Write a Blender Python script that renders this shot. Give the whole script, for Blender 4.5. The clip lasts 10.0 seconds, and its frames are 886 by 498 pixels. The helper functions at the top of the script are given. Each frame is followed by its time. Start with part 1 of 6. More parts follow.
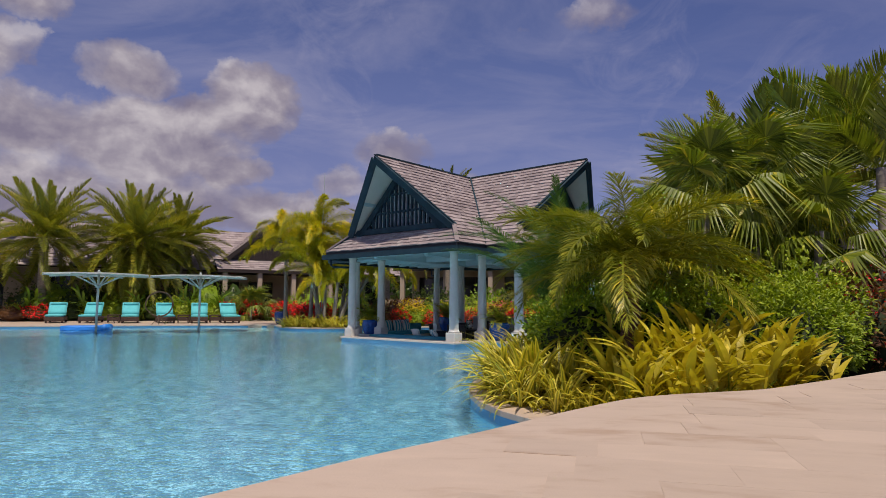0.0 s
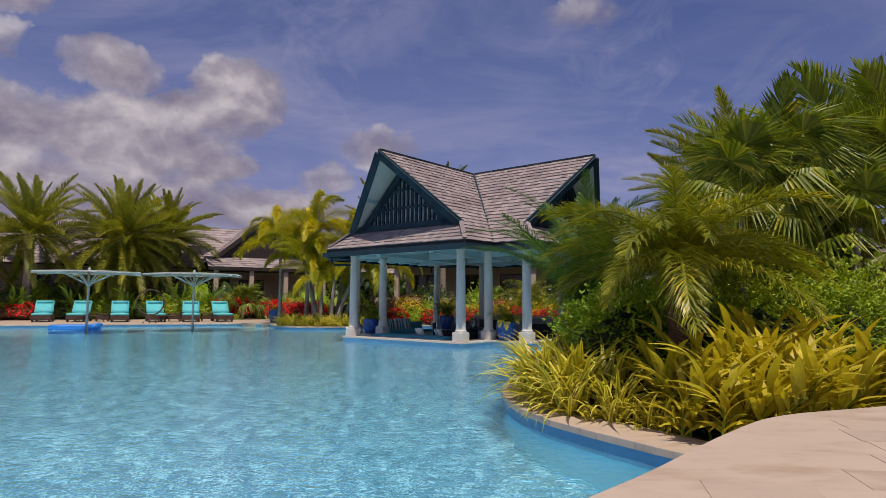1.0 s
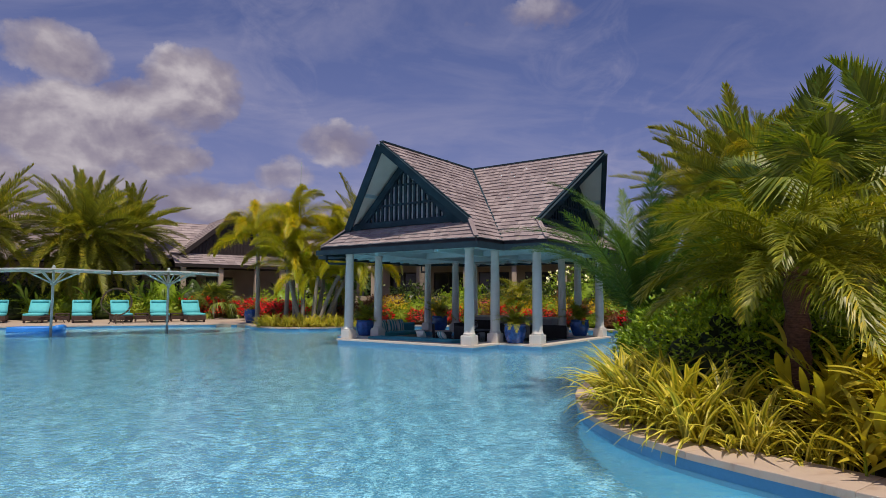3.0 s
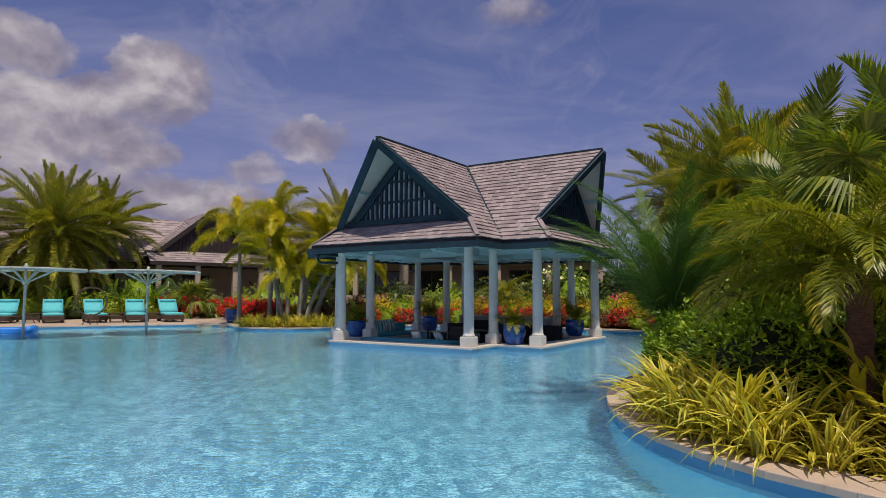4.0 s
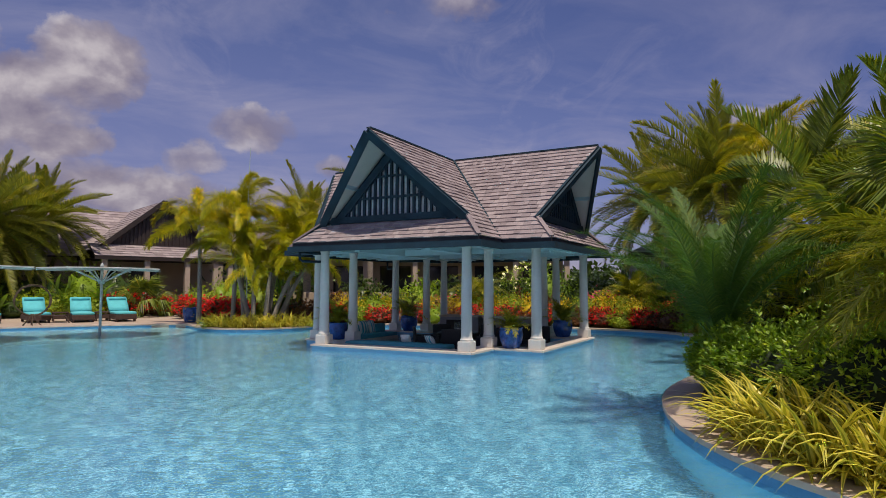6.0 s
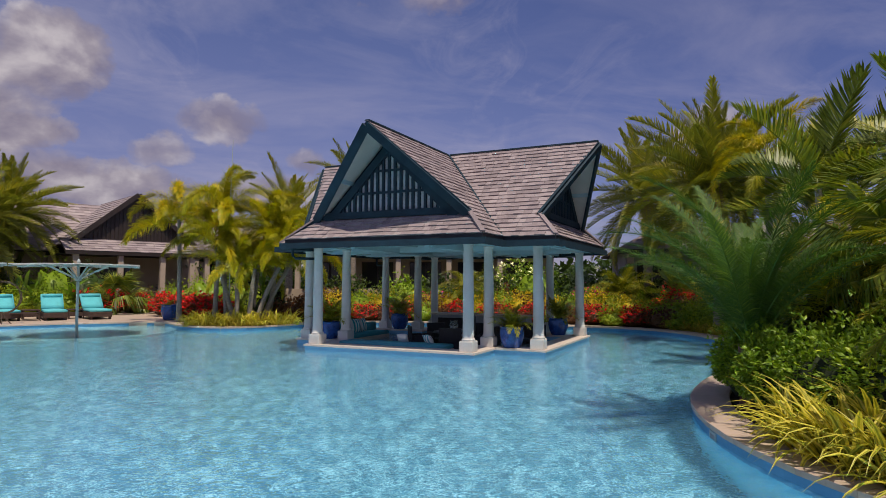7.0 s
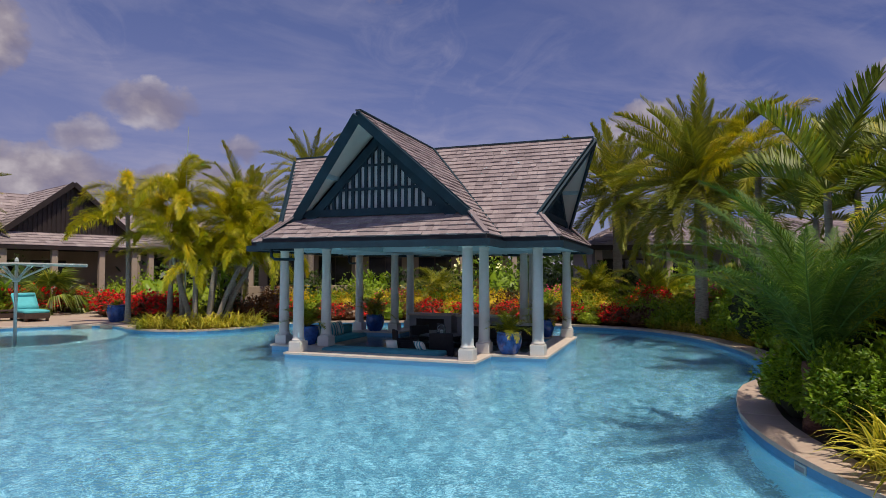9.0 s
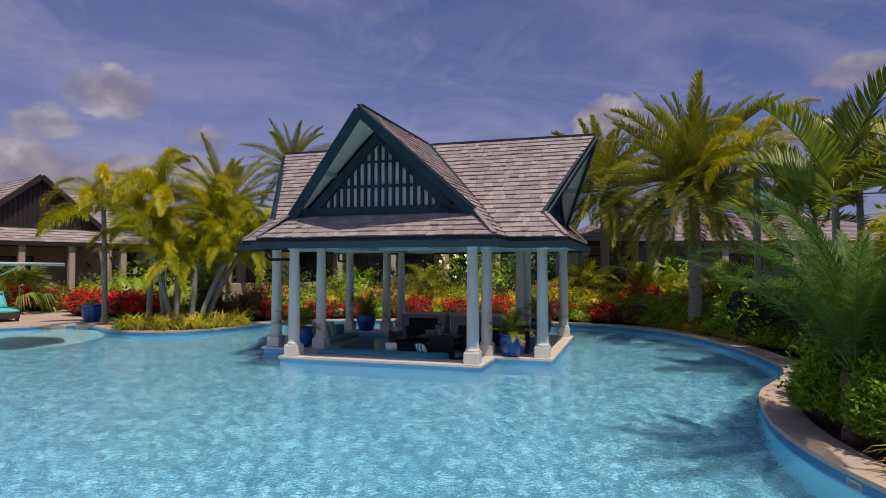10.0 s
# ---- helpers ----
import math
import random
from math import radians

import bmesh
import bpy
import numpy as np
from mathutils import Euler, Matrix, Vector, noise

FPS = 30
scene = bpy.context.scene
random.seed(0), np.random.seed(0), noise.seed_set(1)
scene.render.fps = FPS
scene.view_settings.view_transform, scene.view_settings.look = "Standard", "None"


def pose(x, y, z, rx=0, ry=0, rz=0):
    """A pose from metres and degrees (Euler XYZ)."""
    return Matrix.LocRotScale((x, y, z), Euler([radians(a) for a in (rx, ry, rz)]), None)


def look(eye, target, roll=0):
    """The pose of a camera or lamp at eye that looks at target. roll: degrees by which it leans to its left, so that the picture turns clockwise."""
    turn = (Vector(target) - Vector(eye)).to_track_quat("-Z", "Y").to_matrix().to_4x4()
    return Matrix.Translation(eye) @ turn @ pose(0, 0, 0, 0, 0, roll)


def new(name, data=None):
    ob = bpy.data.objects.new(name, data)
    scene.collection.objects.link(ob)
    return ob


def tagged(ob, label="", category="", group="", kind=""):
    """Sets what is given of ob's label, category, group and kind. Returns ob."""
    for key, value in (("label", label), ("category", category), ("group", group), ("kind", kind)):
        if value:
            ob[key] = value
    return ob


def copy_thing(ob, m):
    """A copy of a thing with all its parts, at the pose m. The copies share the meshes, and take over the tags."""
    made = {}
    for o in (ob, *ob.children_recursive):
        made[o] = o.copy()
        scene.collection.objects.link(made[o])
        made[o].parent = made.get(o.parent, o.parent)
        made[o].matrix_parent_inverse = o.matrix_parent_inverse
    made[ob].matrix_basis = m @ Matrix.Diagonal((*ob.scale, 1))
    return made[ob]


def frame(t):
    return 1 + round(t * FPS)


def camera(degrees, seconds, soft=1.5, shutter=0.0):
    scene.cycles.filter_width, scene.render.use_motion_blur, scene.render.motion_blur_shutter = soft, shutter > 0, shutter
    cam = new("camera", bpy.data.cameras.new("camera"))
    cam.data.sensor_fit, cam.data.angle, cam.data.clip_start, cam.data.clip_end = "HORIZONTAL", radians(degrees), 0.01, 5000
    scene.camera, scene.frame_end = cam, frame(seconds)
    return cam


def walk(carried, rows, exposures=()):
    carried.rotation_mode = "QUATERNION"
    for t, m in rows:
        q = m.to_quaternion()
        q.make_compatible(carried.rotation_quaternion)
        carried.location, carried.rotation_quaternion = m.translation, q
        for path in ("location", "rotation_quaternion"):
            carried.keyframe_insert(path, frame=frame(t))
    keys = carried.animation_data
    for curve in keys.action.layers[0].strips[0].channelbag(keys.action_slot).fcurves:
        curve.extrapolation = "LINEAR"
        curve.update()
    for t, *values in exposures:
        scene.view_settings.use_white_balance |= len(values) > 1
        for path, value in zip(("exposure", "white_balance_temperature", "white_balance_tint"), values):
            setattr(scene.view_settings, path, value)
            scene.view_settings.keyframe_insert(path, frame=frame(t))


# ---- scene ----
cam = camera(71.46, 10.0, 0.65)
METRES, EYE, TILT, LEAN, TURN = 8.0, 1.2, -1.242, -0.118, 0.0
ROWS = [
    (0.0, 0.0, 0.0, 0.0, -0.01, 6.38, -0.11),
    (0.5, -0.0327, 0.0261, 0.0036, -0.58, 6.23, -0.06),
    (1.0, -0.0684, 0.0542, 0.0067, -1.24, 6.12, -0.03),
    (1.5, -0.1061, 0.0828, 0.0104, -2.03, 6.1, 0.01),
    (2.0, -0.1435, 0.1122, 0.0162, -2.96, 6.03, 0.05),
    (2.5, -0.1851, 0.1418, 0.0217, -3.98, 5.89, 0.08),
    (4.0, -0.3025, 0.2378, 0.0369, -7.57, 5.53, 0.19),
    (4.5, -0.3385, 0.2685, 0.0453, -8.93, 5.36, 0.23),
    (5.0, -0.3737, 0.3012, 0.0542, -10.17, 5.2, 0.26),
    (5.5, -0.4066, 0.3366, 0.062, -11.4, 5.04, 0.3),
    (7.0, -0.5127, 0.4437, 0.0819, -15.25, 4.3, 0.33),
    (7.5, -0.5445, 0.4833, 0.0898, -16.55, 4.08, 0.37),
    (8.0, -0.5742, 0.5234, 0.0994, -17.91, 3.84, 0.44),
    (8.5, -0.6039, 0.5651, 0.1114, -19.39, 3.61, 0.49),
    (9.0, -0.6331, 0.6067, 0.1235, -20.83, 3.34, 0.55),
    (9.5, -0.6641, 0.6478, 0.1357, -22.15, 2.99, 0.61),
    (10.0, -0.6987, 0.6888, 0.1489, -23.55, 2.61, 0.67),
]
walk(cam, [(t, pose(0, 0, EYE, TILT, LEAN, TURN) @ pose(METRES * x, METRES * y, METRES * z, 90 + pitch, roll, yaw)) for t, x, y, z, yaw, pitch, roll in ROWS])

# ---- light ----
SUN_EL, SUN_AZ = 68.0, 174.0          # degrees; azimuth clockwise from +y
scene.view_settings.exposure = -0.1
sun_dir = Vector((math.sin(radians(SUN_AZ)) * math.cos(radians(SUN_EL)), math.cos(radians(SUN_AZ)) * math.cos(radians(SUN_EL)), math.sin(radians(SUN_EL))))
sun_data = bpy.data.lights.new("sun", "SUN")
sun_data.energy, sun_data.angle, sun_data.color = 4.0, radians(0.6), (1.0, 0.87, 0.71)
sun = new("sun", sun_data)
sun.matrix_world = look(sun_dir * 60, (0, 0, 0))

world = bpy.data.worlds.new("sky")
scene.world = world
world.use_nodes = True


class Nodes:
    """A small builder for node trees."""

    def __init__(self, tree):
        self.tree = tree
        tree.nodes.clear()

    def add(self, kind, inputs=(), operation="", use_clamp=False, data_type="", blend_type="", interpolation_type="", distance="", feature=""):
        n = self.tree.nodes.new(kind)
        if data_type:
            n.data_type = data_type
        if operation:
            n.operation = operation
        if use_clamp:
            n.use_clamp = True
        if blend_type:
            n.blend_type = blend_type
        if interpolation_type:
            n.interpolation_type = interpolation_type
        if distance:
            n.distance = distance
        if feature:
            n.feature = feature
        for k, v in dict(inputs).items():
            if isinstance(v, bpy.types.NodeSocket):
                self.tree.links.new(v, n.inputs[k])
            else:
                n.inputs[k].default_value = v
        return n

    def math(self, op, a, b=0.0, clamp=False):
        return self.add("ShaderNodeMath", {0: a, 1: b}, operation=op, use_clamp=clamp).outputs[0]

    def mix(self, fac, a, b, blend="MIX"):
        n = self.add("ShaderNodeMix", {0: fac, 6: a, 7: b}, data_type="RGBA", blend_type=blend)
        return n.outputs[2]

    def noise(self, vec, scale, detail=4.0, rough=0.55, distort=0.0):
        return self.add("ShaderNodeTexNoise", {"Vector": vec, "Scale": scale, "Detail": detail, "Roughness": rough, "Distortion": distort}).outputs["Fac"]

    def ramp(self, fac, stops):
        n = self.add("ShaderNodeValToRGB", {"Fac": fac})
        els = n.color_ramp.elements
        while len(els) < len(stops):
            els.new(0.5)
        for e, (p, c) in zip(els, stops):
            e.position = p
            e.color = c if len(c) == 4 else (*c, 1)
        return n.outputs["Color"]


def build_sky():
    k = Nodes(world.node_tree)
    sky = k.add("ShaderNodeTexSky")
    sky.sky_type, sky.sun_disc = "NISHITA", False
    sky.sun_elevation, sky.sun_rotation = radians(SUN_EL), radians(SUN_AZ)
    sky.air_density, sky.dust_density, sky.ozone_density = 1.0, 0.6, 3.0
    way = k.add("ShaderNodeTexCoord").outputs["Generated"]
    xyz = k.add("ShaderNodeSeparateXYZ", {0: way})
    x, y, z = xyz.outputs[0], xyz.outputs[1], xyz.outputs[2]
    bearing = k.math("ARCTAN2", x, y)
    height = k.math("ARCSINE", z)
    up = k.math("MAXIMUM", z, 0.0)
    # the haze thins out towards the east
    thick = k.add("ShaderNodeMapRange", {0: bearing, 1: radians(-20), 2: radians(45), 3: 1.0, 4: 0.45}, interpolation_type="SMOOTHSTEP").outputs[0]
    east = k.add("ShaderNodeMapRange", {0: bearing, 1: radians(5), 2: radians(50), 3: 0.0, 4: 1.0}, interpolation_type="SMOOTHSTEP").outputs[0]
    base = k.mix(1.0, sky.outputs[0], k.mix(east, (0.64, 0.555, 0.765, 1), (0.46, 0.43, 0.67, 1)), "MULTIPLY")
    # flattened dome, so that high clouds shrink towards the horizon
    h = k.math("ADD", up, 0.22)
    flat = k.add("ShaderNodeCombineXYZ", {0: k.math("DIVIDE", x, h), 1: k.math("DIVIDE", y, h), 2: 0.0}).outputs[0]
    stretch = k.add("ShaderNodeMapping", {0: flat, 2: (0, 0, radians(52)), 3: (0.85, 1.5, 1.0)}).outputs[0]
    wisp = k.noise(stretch, 1.9, 9.0, 0.60, 0.55)
    veil = k.noise(k.add("ShaderNodeMapping", {0: flat, 1: (0.35, 0.1, 0.0)}).outputs[0], 1.0, 3.0, 0.5)
    wisps = k.math("MULTIPLY", k.ramp(wisp, [(0.42, (0, 0, 0)), (0.76, (1, 1, 1))]), k.ramp(veil, [(0.36, (0.4, 0.4, 0.4)), (0.58, (1, 1, 1))]))
    haze = k.add("ShaderNodeMapRange", {0: z, 1: 0.0, 2: 0.46, 3: 0.56, 4: 0.06}, interpolation_type="SMOOTHSTEP").outputs[0]
    hazy = k.mix(k.math("MULTIPLY", haze, thick), base, (1.95, 1.75, 2.95, 1))
    da = k.math("DIVIDE", k.math("SUBTRACT", bearing, radians(21)), radians(16))
    de = k.math("DIVIDE", k.math("SUBTRACT", height, radians(20.5)), radians(8))
    drifts = k.math("SUBTRACT", 1.0, k.math("ADD", k.math("MULTIPLY", da, da), k.math("MULTIPLY", de, de)), True)
    curl = k.noise(k.add("ShaderNodeMapping", {0: flat, 1: (0.7, 0.2, 0.0), 2: (0, 0, radians(-35)), 3: (1.5, 0.8, 1.0)}).outputs[0], 3.4, 9.0, 0.62, 1.3)
    curls = k.math("MULTIPLY", k.ramp(curl, [(0.52, (0, 0, 0)), (0.78, (0.5, 0.5, 0.5))]), k.math("MAXIMUM", k.ramp(veil, [(0.44, (0, 0, 0)), (0.58, (1, 1, 1))]), drifts))
    wisps = k.math("ADD", wisps, curls, True)
    cloudy = k.mix(k.math("MULTIPLY", wisps, 0.52), hazy, (4.0, 3.7, 4.7, 1))
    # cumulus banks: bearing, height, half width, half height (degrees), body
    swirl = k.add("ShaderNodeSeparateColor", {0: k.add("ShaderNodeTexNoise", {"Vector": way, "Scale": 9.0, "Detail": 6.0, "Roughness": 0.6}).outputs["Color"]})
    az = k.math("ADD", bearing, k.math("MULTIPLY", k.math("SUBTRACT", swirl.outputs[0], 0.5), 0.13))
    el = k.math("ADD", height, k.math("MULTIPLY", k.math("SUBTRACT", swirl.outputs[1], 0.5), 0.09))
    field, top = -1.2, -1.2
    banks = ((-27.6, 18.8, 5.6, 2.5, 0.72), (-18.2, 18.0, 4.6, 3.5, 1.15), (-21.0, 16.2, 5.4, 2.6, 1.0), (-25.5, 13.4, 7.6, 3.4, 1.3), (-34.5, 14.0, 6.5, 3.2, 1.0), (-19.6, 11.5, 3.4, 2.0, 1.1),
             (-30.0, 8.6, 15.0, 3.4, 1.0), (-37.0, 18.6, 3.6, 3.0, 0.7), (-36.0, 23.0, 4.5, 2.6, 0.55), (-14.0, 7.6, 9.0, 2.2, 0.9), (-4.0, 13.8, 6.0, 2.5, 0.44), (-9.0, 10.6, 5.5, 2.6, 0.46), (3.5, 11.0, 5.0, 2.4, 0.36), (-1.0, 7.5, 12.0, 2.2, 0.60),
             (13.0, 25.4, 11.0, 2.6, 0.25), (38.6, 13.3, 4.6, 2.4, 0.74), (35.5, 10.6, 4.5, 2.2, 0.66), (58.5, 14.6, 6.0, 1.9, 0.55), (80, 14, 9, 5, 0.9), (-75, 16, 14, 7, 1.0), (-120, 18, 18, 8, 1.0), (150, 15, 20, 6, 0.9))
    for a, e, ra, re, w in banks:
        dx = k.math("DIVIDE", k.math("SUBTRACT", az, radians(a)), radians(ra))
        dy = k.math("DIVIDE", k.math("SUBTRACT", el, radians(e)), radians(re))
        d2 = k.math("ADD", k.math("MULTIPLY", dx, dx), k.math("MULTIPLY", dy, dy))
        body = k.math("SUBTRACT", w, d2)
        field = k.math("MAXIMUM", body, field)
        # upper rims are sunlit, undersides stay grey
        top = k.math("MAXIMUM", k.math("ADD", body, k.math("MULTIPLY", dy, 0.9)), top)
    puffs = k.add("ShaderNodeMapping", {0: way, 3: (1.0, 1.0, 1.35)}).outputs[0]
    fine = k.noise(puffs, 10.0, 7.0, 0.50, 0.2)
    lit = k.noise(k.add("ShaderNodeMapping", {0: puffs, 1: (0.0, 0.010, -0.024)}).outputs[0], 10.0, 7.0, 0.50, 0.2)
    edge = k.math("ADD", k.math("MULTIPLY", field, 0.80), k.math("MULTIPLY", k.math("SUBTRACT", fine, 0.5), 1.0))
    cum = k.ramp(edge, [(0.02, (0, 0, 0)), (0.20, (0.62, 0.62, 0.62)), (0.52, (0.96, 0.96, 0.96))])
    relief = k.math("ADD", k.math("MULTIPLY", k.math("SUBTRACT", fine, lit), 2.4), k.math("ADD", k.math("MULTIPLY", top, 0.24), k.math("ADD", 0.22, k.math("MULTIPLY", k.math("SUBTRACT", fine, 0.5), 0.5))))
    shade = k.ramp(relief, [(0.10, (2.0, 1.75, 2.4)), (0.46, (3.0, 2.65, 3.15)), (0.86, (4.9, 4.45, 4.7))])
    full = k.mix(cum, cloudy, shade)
    bg = k.add("ShaderNodeBackground", {0: full, 1: 0.118})
    k.add("ShaderNodeOutputWorld", {0: bg.outputs[0]})


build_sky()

# ---- materials ----


def material(name):
    m = bpy.data.materials.new(name)
    m.use_nodes = True
    return m, Nodes(m.node_tree)


def finish(k, color, rough=0.6, bump=None, strength=0.3, dist=0.01, metal=0.0, spec=0.5, **extra):
    ins = {"Base Color": color, "Roughness": rough, "Metallic": metal, "Specular IOR Level": spec}
    ins.update(extra)
    if bump is not None:
        ins["Normal"] = k.add("ShaderNodeBump", {"Strength": strength, "Distance": dist, "Height": bump}).outputs[0]
    p = k.add("ShaderNodeBsdfPrincipled", ins)
    k.add("ShaderNodeOutputMaterial", {0: p.outputs[0]})
    return p


def plain(name, color, rough=0.6, vary=0.12, scale=6.0, fine=60.0, bump=0.2, dist=0.004, metal=0.0, spec=0.5, per_piece=0.0, per_island=0.0):
    """Paint, plaster, cloth: a colour with stains at two scales, and optional change from piece to piece."""
    m, k = material(name)
    pos = k.add("ShaderNodeTexCoord").outputs["Object"]
    big, small = k.noise(pos, scale, 3.0), k.noise(pos, fine, 3.0)
    f = k.math("ADD", k.math("MULTIPLY", big, 0.6), k.math("MULTIPLY", small, 0.4))
    dark, light = [tuple(min(1, c * s) for c in color) + (1,) for s in (1 - 2 * vary, 1 + 2 * vary)]
    c = k.ramp(f, [(0.25, dark), (0.75, light)])
    if per_piece or per_island:
        r = k.add("ShaderNodeObjectInfo").outputs["Random"] if per_piece else k.add("ShaderNodeNewGeometry").outputs["Random Per Island"]
        a = per_piece or per_island
        c = k.mix(1.0, c, k.ramp(r, [(0.0, (1 - a,) * 3), (1.0, (1 + a * 0.6,) * 3)]), "MULTIPLY")
    finish(k, c, rough, small, bump, dist, metal, spec)
    return m


def leaf(name, low, high, tip=None, rough=0.45, trans=0.26, piece=0.25):
    """Foliage: colour from leaf to leaf, a little light passing through."""
    m, k = material(name)
    pos = k.add("ShaderNodeTexCoord").outputs["Object"]
    geo = k.add("ShaderNodeNewGeometry").outputs["Random Per Island"]
    ob = k.add("ShaderNodeObjectInfo").outputs["Random"]
    f = k.math("ADD", k.math("MULTIPLY", geo, 0.80 - piece), k.math("ADD", k.math("MULTIPLY", ob, piece), k.math("MULTIPLY", k.noise(pos, 2.5, 2.0), 0.35)))
    stops = [(0.12, low), (0.75, high)]
    if tip:
        stops.append((0.97, tip))
    c = k.mix(1.0, k.ramp(f, stops), (1.74, 1.70, 1.3, 1), "MULTIPLY")
    p = k.add("ShaderNodeBsdfPrincipled", {"Base Color": c, "Roughness": rough, "Specular IOR Level": 0.5})
    back = k.mix(1.0, c, (1.25, 1.3, 0.5, 1), "MULTIPLY")
    t = k.add("ShaderNodeBsdfTranslucent", {0: back})
    mixed = k.add("ShaderNodeMixShader", {0: trans, 1: p.outputs[0], 2: t.outputs[0]})
    k.add("ShaderNodeOutputMaterial", {0: mixed.outputs[0]})
    return m


def stone(name, color, joint_scale=0.0, vary=0.12, per_piece=0.12, vein=(0.75, 0.6, 0.5)):
    m, k = material(name)
    pos = k.add("ShaderNodeTexCoord").outputs["Object"]
    r = k.add("ShaderNodeObjectInfo").outputs["Random"]
    shift = k.add("ShaderNodeCombineXYZ", {0: k.math("MULTIPLY", r, 37.0), 1: k.math("MULTIPLY", r, 11.0), 2: r}).outputs[0]
    p = k.add("ShaderNodeVectorMath", {0: pos, 1: shift}, operation="ADD").outputs[0]
    bands = k.add("ShaderNodeMapping", {0: p, 3: (1.4, 3.6, 1.0)}).outputs[0]
    grain, cloud, pits = k.noise(bands, 2.6, 6.0, 0.6, 0.4), k.noise(p, 1.3, 4.0), k.noise(p, 90.0, 2.0)
    f = k.math("ADD", k.math("MULTIPLY", grain, 0.55), k.math("MULTIPLY", cloud, 0.45))
    d, l = tuple(c * v * (1 - vary) for c, v in zip(color, vein)), tuple(min(1, c * (1 + vary)) for c in color)
    c = k.ramp(f, [(0.28, d), (0.45, color), (0.72, l)])
    c = k.mix(1.0, c, k.ramp(r, [(0.0, (1 - per_piece,) * 3), (1.0, (1 + per_piece * 0.5,) * 3)]), "MULTIPLY")
    finish(k, c, 0.55, k.math("ADD", pits, k.math("MULTIPLY", grain, 2.0)), 0.25, 0.004)
    return m


def shingle_material():
    m, k = material("cedar_shingle")
    pos = k.add("ShaderNodeTexCoord").outputs["Object"]
    isl = k.add("ShaderNodeNewGeometry").outputs["Random Per Island"]
    ob = k.add("ShaderNodeObjectInfo").outputs["Random"]
    r = k.math("FRACT", k.math("ADD", isl, ob))
    streak = k.noise(k.add("ShaderNodeMapping", {0: pos, 3: (1.0, 1.0, 0.25)}).outputs[0], 28.0, 3.0)
    patch = k.noise(pos, 1.1, 3.0)
    f = k.math("ADD", k.math("MULTIPLY", r, 0.26), k.math("ADD", k.math("MULTIPLY", streak, 0.40), k.math("MULTIPLY", patch, 0.40)))
    c = k.ramp(f, [(0.2, (0.14, 0.112, 0.118)), (0.55, (0.32, 0.265, 0.268)), (0.85, (0.49, 0.42, 0.41))])
    finish(k, c, 0.8, streak, 0.4, 0.006)
    return m


def water_material():
    """Clear water with small ripples, and a little light scattered within it."""
    m, k = material("pool_water")
    pos = k.add("ShaderNodeTexCoord").outputs["Object"]
    a = k.noise(k.add("ShaderNodeMapping", {0: pos, 2: (0, 0, radians(25)), 3: (0.8, 1.15, 1.0)}).outputs[0], 8.5, 2.0, 0.5)
    b = k.noise(k.add("ShaderNodeMapping", {0: pos, 2: (0, 0, radians(-30))}).outputs[0], 20.0, 1.0, 0.5)
    hgt = k.math("ADD", k.math("MULTIPLY", a, 0.7), k.math("MULTIPLY", b, 0.2))
    nor = k.add("ShaderNodeBump", {"Strength": 1.0, "Distance": 0.017, "Height": hgt}).outputs[0]
    calm = k.add("ShaderNodeBump", {"Strength": 1.0, "Distance": 0.017, "Height": hgt}).outputs[0]
    fres = k.add("ShaderNodeFresnel", {"IOR": 1.33, "Normal": calm}).outputs[0]
    refr = k.add("ShaderNodeBsdfRefraction", {0: (0.86, 0.97, 1.0, 1), 1: 0.0, 2: 1.33, 3: nor})
    glos = k.add("ShaderNodeBsdfGlossy", {"Color": (0.9, 0.95, 1, 1), "Roughness": 0.10, "Normal": calm})
    cloud = k.add("ShaderNodeBsdfDiffuse", {"Color": (0.17, 0.45, 0.58, 1)})
    body = k.add("ShaderNodeMixShader", {0: 0.20, 1: refr.outputs[0], 2: cloud.outputs[0]})
    mix = k.add("ShaderNodeMixShader", {0: fres, 1: body.outputs[0], 2: glos.outputs[0]})
    k.add("ShaderNodeOutputMaterial", {0: mix.outputs[0]})
    return m


def mosaic(name, color, size=0.05, spread=0.22):
    """Small pool tiles with a light joint, each a little different."""
    m, k = material(name)
    pos = k.add("ShaderNodeTexCoord").outputs["Object"]
    v = k.add("ShaderNodeTexVoronoi", {"Vector": pos, "Scale": 1 / size, "Randomness": 0.12}, distance="CHEBYCHEV", feature="F1")
    cell = k.add("ShaderNodeSeparateColor", {0: v.outputs["Color"]}).outputs[0]
    cloud = k.noise(pos, 1.6, 3.0)
    f = k.math("ADD", k.math("MULTIPLY", cell, 0.94), k.math("MULTIPLY", cloud, 0.06))
    c = k.ramp(f, [(0.1, tuple(x * (1 - spread) for x in color)), (0.70, tuple(min(1, x * (1 + spread * 0.2)) for x in color)), (0.80, tuple(min(1, x * (1 + spread * 3.2)) for x in color))])
    finish(k, c, 0.35, v.outputs["Distance"], 0.15, 0.002)
    return m


def soil_material():
    m, k = material("planting_soil")
    pos = k.add("ShaderNodeTexCoord").outputs["Object"]
    c = k.ramp(k.math("ADD", k.math("MULTIPLY", k.noise(pos, 0.35, 4.0), 0.5), k.math("MULTIPLY", k.noise(pos, 22.0, 4.0), 0.5)), [(0.3, (0.035, 0.026, 0.018)), (0.55, (0.07, 0.055, 0.035)), (0.75, (0.06, 0.075, 0.03))])
    finish(k, c, 0.95, k.noise(pos, 30.0, 4.0), 0.7, 0.03)
    return m


